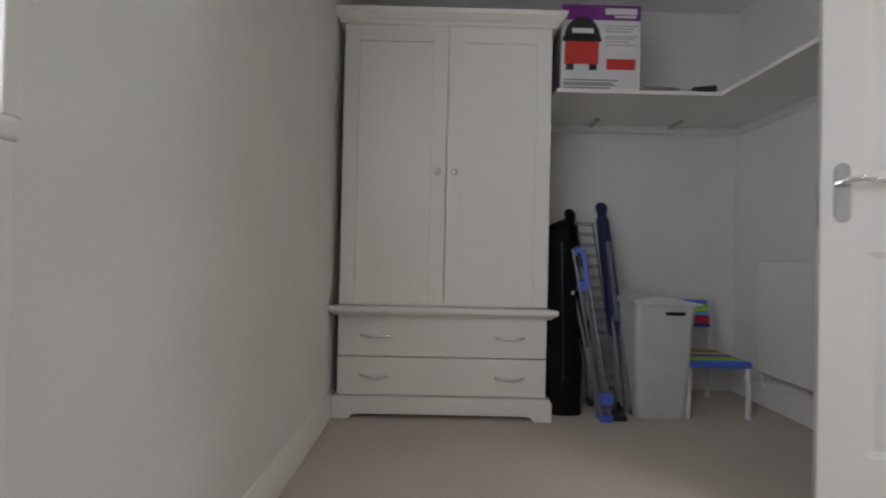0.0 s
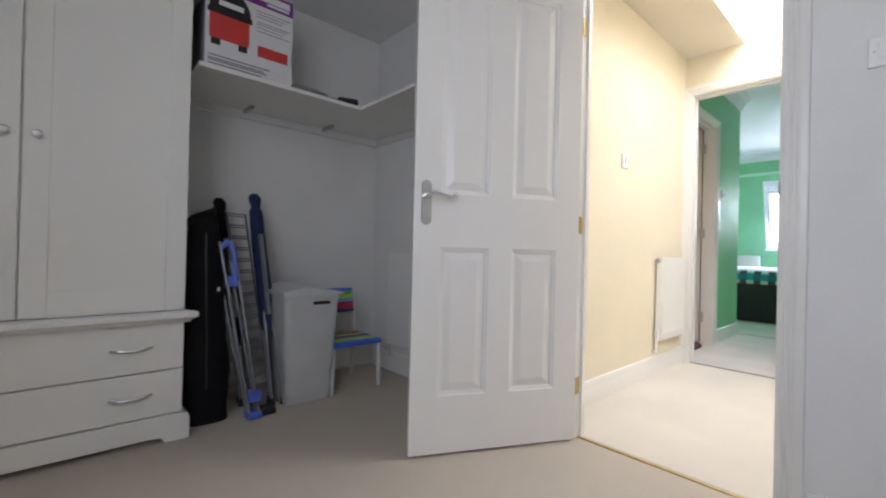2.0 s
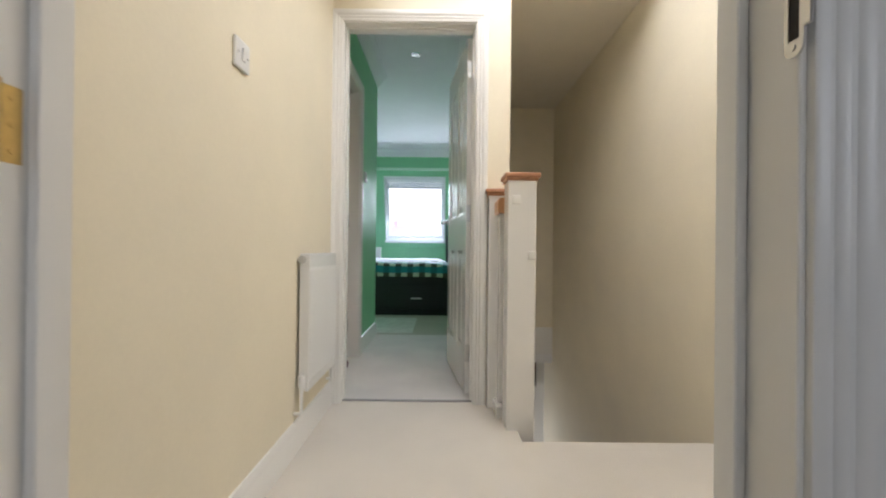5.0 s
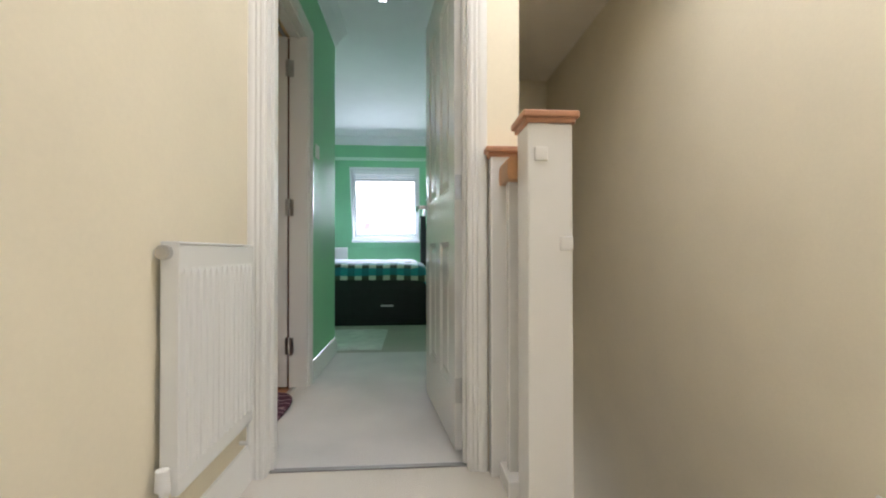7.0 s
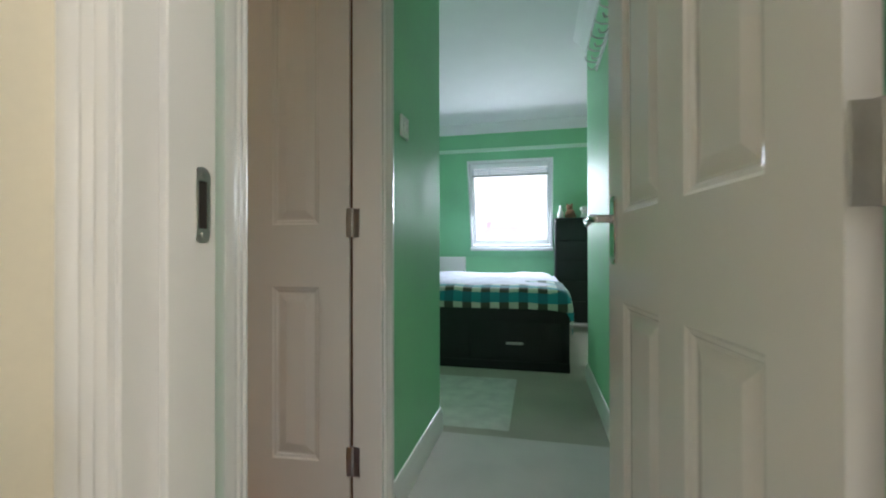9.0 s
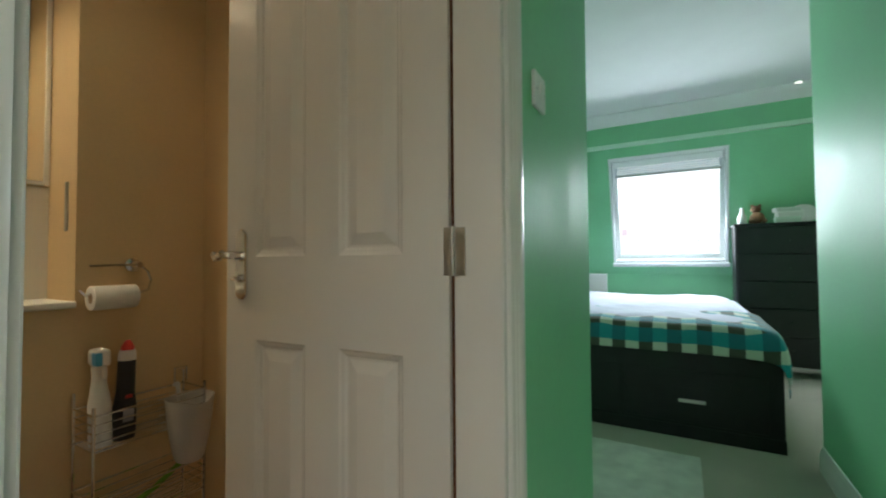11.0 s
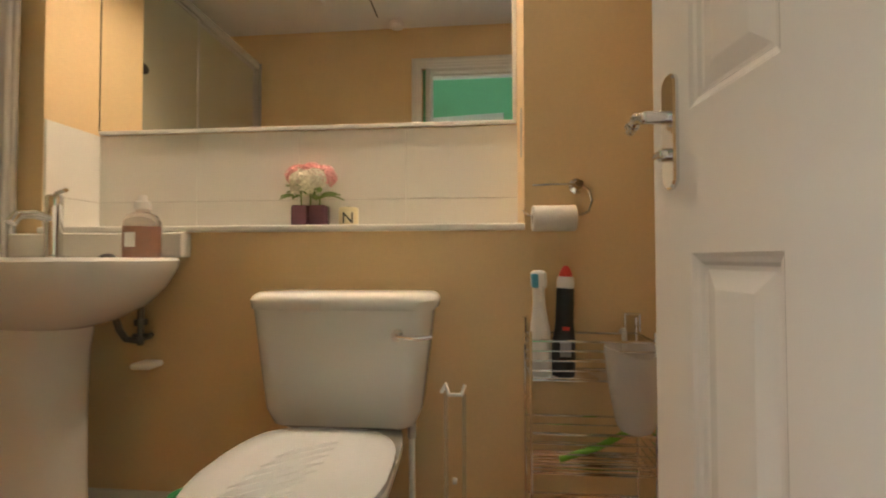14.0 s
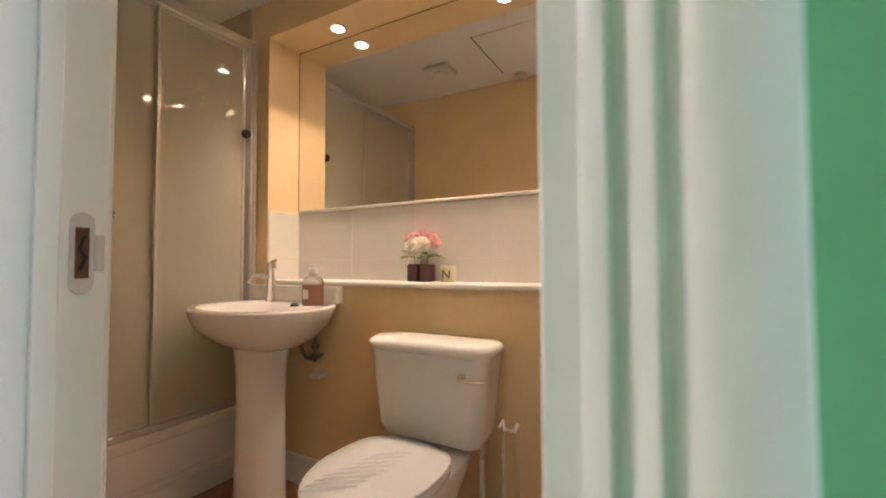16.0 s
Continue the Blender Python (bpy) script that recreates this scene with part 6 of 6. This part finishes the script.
part("hanger", tube(bmesh.new(), [(0.0, 0.05, 0.14), (0.0, 0.06, 0.19), (0.0, 0.075, 0.185)], 0.006, 8), FROST, jug, "", True)
gbr = thing("green_brush", "green plastic cleaning brush lying in the caddy", "brush", pose(5.70, 2.77, 0.325))
GREENP = mat("lime_green_plastic", (0.20, 0.48, 0.06), 0.4, 0.06, 12)
part("handle", tube(bmesh.new(), [(-0.10, -0.02, 0.0), (0.0, -0.01, 0.03), (0.09, 0.0, 0.075)], 0.008, 10), GREENP, gbr, "", True)
bm = box(0.08, 0.13, -0.02, 0.025, 0.065, 0.10, 0.008)
hd2 = part("head", bm, GREENP, gbr)
bm = bmesh.new()
for i in range(6):
    for k in range(5):
        x, y = 0.084 + 0.008 * i, -0.014 + 0.008 * k
        rod(bm, (x, y, 0.10), (x + 0.002 * (i - 2.5), y, 0.13), 0.0012, 5)
part("bristles", bm, GREENP, hd2)
gpot = thing("green_pot", "small green plastic pot on the floor behind the toilet", "pot", pose(4.605, 2.715, 0) @ Matrix.Diagonal((0.8, 0.8, 0.98, 1)))
part("pot", lathe(bmesh.new(), [(0.05, 0), (0.054, 0.01), (0.062, 0.20), (0.066, 0.206), (0.064, 0.214), (0.052, 0.208), (0.03, 0.05)], n=28), mat("bright_green_plastic", (0.04, 0.36, 0.14), 0.3, 0.05, 10), gpot, "", True)
# slim clear roll stand beside the cistern
st = thing("spare_roll_stand", "slim clear acrylic spare roll stand by the toilet", "roll stand", pose(5.325, 2.74, 0))
ACR = mat("clear_acrylic", (0.92, 0.92, 0.90), 0.05, 0.01, 8, transmission=0.85, ior=1.3)
part("base", lathe(bmesh.new(), [(0.07, 0), (0.072, 0.006), (0.07, 0.012)], n=28), ACR, st, "", True)
for x in (-0.02, 0.028):
    part("upright", rod(bmesh.new(), (x, 0, 0.012), (x, 0, 0.50 if x < 0 else 0.49), 0.0055, 10), ACR, st, "", True)
part("top_bar", tube(bmesh.new(), [(-0.032, -0.01, 0.495), (-0.02, 0.0, 0.515), (-0.012, -0.012, 0.492), (0.022, -0.012, 0.492), (0.03, 0.0, 0.515)], 0.005, 8), PLASTIC, st, "white hooked top", True)
part("stop", rod(bmesh.new(), (-0.002, -0.012, 0.27), (0.01, -0.012, 0.27), 0.008, 10), PLASTIC, st, "", True)

# flowers, vases and candle on the sill
VASE = mat("purple_glass", (0.17, 0.08, 0.11), 0.12, 0.06, 10, coat=0.4)
vz = thing("glass_vase", "square dark purple glass vase on the tiled sill", "vase", pose(4.793, 3.008, NZ0), "purple vases")
bm = box(-0.028, 0.028, -0.028, 0.028, 0, 0.078, 0.006, 3)
part("body", bm, VASE, vz, "", True)
copy_thing(vz, pose(4.854, 3.008, NZ0))
fl = thing("flower_bunch", "bunch of pink and white hydrangea heads with green leaves", "flowers", pose(4.824, 3.006, NZ0 + 0.07))
PINKF = mat("pink_petals", (0.75, 0.36, 0.36), 0.7, 0.15, 40)
WHITEF = mat("cream_petals", (0.80, 0.76, 0.64), 0.7, 0.1, 40)
LEAF = mat("flower_leaf_green", (0.20, 0.30, 0.07), 0.5, 0.2, 20)
rnd = random.Random(5)


def flower_head(c, r, material, count=70):
    """A head of many small four-petalled florets."""
    bm = bmesh.new()
    for k in range(count):
        u, a = 1 - 1.5 * (k + 0.5) / count, k * 2.39996
        s = math.sqrt(max(0.0, 1 - u * u))
        n = Vector((s * math.cos(a), s * math.sin(a), u))
        p = Vector(c) + n * r * rnd.uniform(0.85, 1.08)
        q = n.to_track_quat("Z", "Y").to_matrix()
        size = r * 0.30
        for j in range(4):
            t = j * math.pi / 2 + a
            d1, d2 = q @ Vector((math.cos(t), math.sin(t), 0.25)), q @ Vector((-math.sin(t), math.cos(t), 0))
            vs = [bm.verts.new(p), bm.verts.new(p + d1 * size * 0.6 + d2 * size * 0.45), bm.verts.new(p + d1 * size), bm.verts.new(p + d1 * size * 0.6 - d2 * size * 0.45)]
            bm.faces.new(vs)
    return part("flower_head", bm, material, fl)


flower_head((-0.045, 0.01, 0.105), 0.042, PINKF)
flower_head((0.045, 0.01, 0.105), 0.038, PINKF)
flower_head((0.0, 0.015, 0.115), 0.04, PINKF)
flower_head((-0.004, -0.032, 0.072), 0.05, WHITEF, 110)
flower_head((0.028, -0.03, 0.09), 0.036, WHITEF)
for k in range(14):
    a = 0.45 * k + rnd.uniform(-0.2, 0.2)
    b0 = Vector((0.04 * math.cos(a), 0.025 * math.sin(a) - 0.005, 0.03 + 0.02 * rnd.random()))
    d = Vector((math.cos(a), 0.6 * math.sin(a), rnd.uniform(0.0, 0.7))).normalized()
    L, wl = rnd.uniform(0.055, 0.085), 0.016
    sd = d.cross(Vector((0, 0, 1))).normalized()
    bm = bmesh.new()
    rows = []
    for u, q in ((0, 0.15), (0.3, 0.9), (0.6, 1.0), (0.85, 0.55), (1.0, 0.05)):
        p = b0 + d * L * u - Vector((0, 0, 0.02 * u * u))
        rows.append([bm.verts.new(p - sd * wl * q + Vector((0, 0, 0.004))), bm.verts.new(p), bm.verts.new(p + sd * wl * q + Vector((0, 0, 0.004)))])
    for r0, r1 in zip(rows, rows[1:]):
        for j in range(2):
            bm.faces.new((r0[j], r0[j + 1], r1[j + 1], r1[j]))
    part("leaf", bm, LEAF, fl, "", True)
bm = bmesh.new()
for x in (-0.03, 0.0, 0.03):
    rod(bm, (x, 0, -0.03), (x * 1.2, 0, 0.09), 0.003, 6)
part("stems", bm, LEAF, fl)
cn = thing("candle", "cream candle in a glass with a black letter N", "candle", pose(4.953, 3.018, NZ0, 0, 0, 12))
WAX = mat("cream_candle_wax", (0.82, 0.74, 0.50), 0.3, 0.03, 12)
part("glass", lathe(bmesh.new(), [(0.030, 0), (0.033, 0.004), (0.033, 0.066), (0.031, 0.070)], n=26), WAX, cn, "", True)
part("wick", rod(bmesh.new(), (0, 0, 0.068), (0, 0, 0.078), 0.0012, 6), BLACKP, cn)
tx = bpy.data.curves.new("letter", "FONT")
tx.body, tx.size, tx.align_x, tx.extrude = "N", 0.052, "CENTER", 0.0006
tx.materials.append(BLACKP)
tmp = bpy.data.objects.new("letter_curve", tx)
scene.collection.objects.link(tmp)
me = bpy.data.meshes.new_from_object(tmp.evaluated_get(bpy.context.evaluated_depsgraph_get()))
bpy.data.objects.remove(tmp)
lt = new("letter", me)
lt.parent = cn
lt.matrix_basis = pose(0, -0.0337, 0.016, 90)
tagged(lt, "black letter N")

# bath mat by the bathroom door
MAT = mat("dark_purple_mat", (0.07, 0.015, 0.04), 0.95, 0.1, 30, 0.9, 180)
nt2 = MAT.node_tree
vor = nt2.nodes.new("ShaderNodeTexWave")
vor.inputs["Scale"].default_value, vor.inputs["Distortion"].default_value, vor.inputs["Detail Scale"].default_value = 5.0, 6.0, 2.0
rp = nt2.nodes.new("ShaderNodeValToRGB")
rp.color_ramp.elements[0].position, rp.color_ramp.elements[1].position = 0.86, 0.92
rp.color_ramp.elements[0].color, rp.color_ramp.elements[1].color = (0.07, 0.015, 0.04, 1), (0.32, 0.20, 0.22, 1)
nt2.links.new(nt2.nodes.new("ShaderNodeTexCoord").outputs["Object"], vor.inputs["Vector"])
nt2.links.new(vor.outputs["Fac"], rp.inputs[0])
nt2.links.new(rp.outputs[0], nt2.nodes["Principled BSDF"].inputs["Base Color"])
bm = bmesh.new()
sh_ = [(0.30 * math.copysign(abs(math.cos(a)) ** 0.7, math.cos(a)), 0.19 * math.copysign(abs(math.sin(a)) ** 0.7, math.sin(a))) for a in np.linspace(0, 2 * math.pi, 40, endpoint=False)]
loft(bm, [[(x, y, 0) for x, y in sh_], [(x, y, 0.009) for x, y in sh_], [(x * 0.97, y * 0.95, 0.013) for x, y in sh_]])
tagged(obj("door_mat", bm, MAT, True), "dark purple patterned mat lying in the bathroom doorway", "mat").matrix_basis = pose(5.34, 1.80, 0.010)

# ceiling fittings seen in the mirror
fan = thing("extractor_fan", "square white extractor fan on the bathroom ceiling", "extractor fan", pose(4.39, 2.17, 2.40))
part("cover", box(-0.09, 0.09, -0.09, 0.09, -0.035, 0.0, 0.012, 3), PLASTIC, fan)
part("grille", lathe(bmesh.new(), [(0.05, -0.036), (0.05, -0.046), (0.03, -0.05)], n=24), PLASTIC, fan, "", True)
hatch = setting("trim_loft_hatch", box(4.76, 5.40, 1.90, 2.44, 2.390, 2.40, 0.002), CEIL, "white loft hatch in the ceiling")
setting("trim_hatch_seam", box(4.750, 4.759, 1.90, 2.44, 2.394, 2.40), DARKLINE, "dark seam beside the hatch")
sd = thing("smoke_alarm", "small white round alarm on the ceiling", "alarm", pose(4.86, 1.81, 2.40))
part("body", lathe(bmesh.new(), [(0.03, -0.03), (0.045, -0.024), (0.05, 0.0)], n=24), PLASTIC, sd, "", True)
LAMPC = (1.0, 0.77, 0.50)
for x in (4.355, 5.17):
    downlight(x, 2.976, NZ1, 40, LAMPC, "lit recessed downlight in the recess soffit", 25.0, 106)
# lamps out of sight: one inferred from the lit wall, shower one added fill
for x, y, watts in ((5.45, 2.36, 10), (3.45, 2.3, 7)):
    downlight(x, y, 2.40, watts, LAMPC, "unseen recessed downlight added to the bathroom ceiling", 40.0)
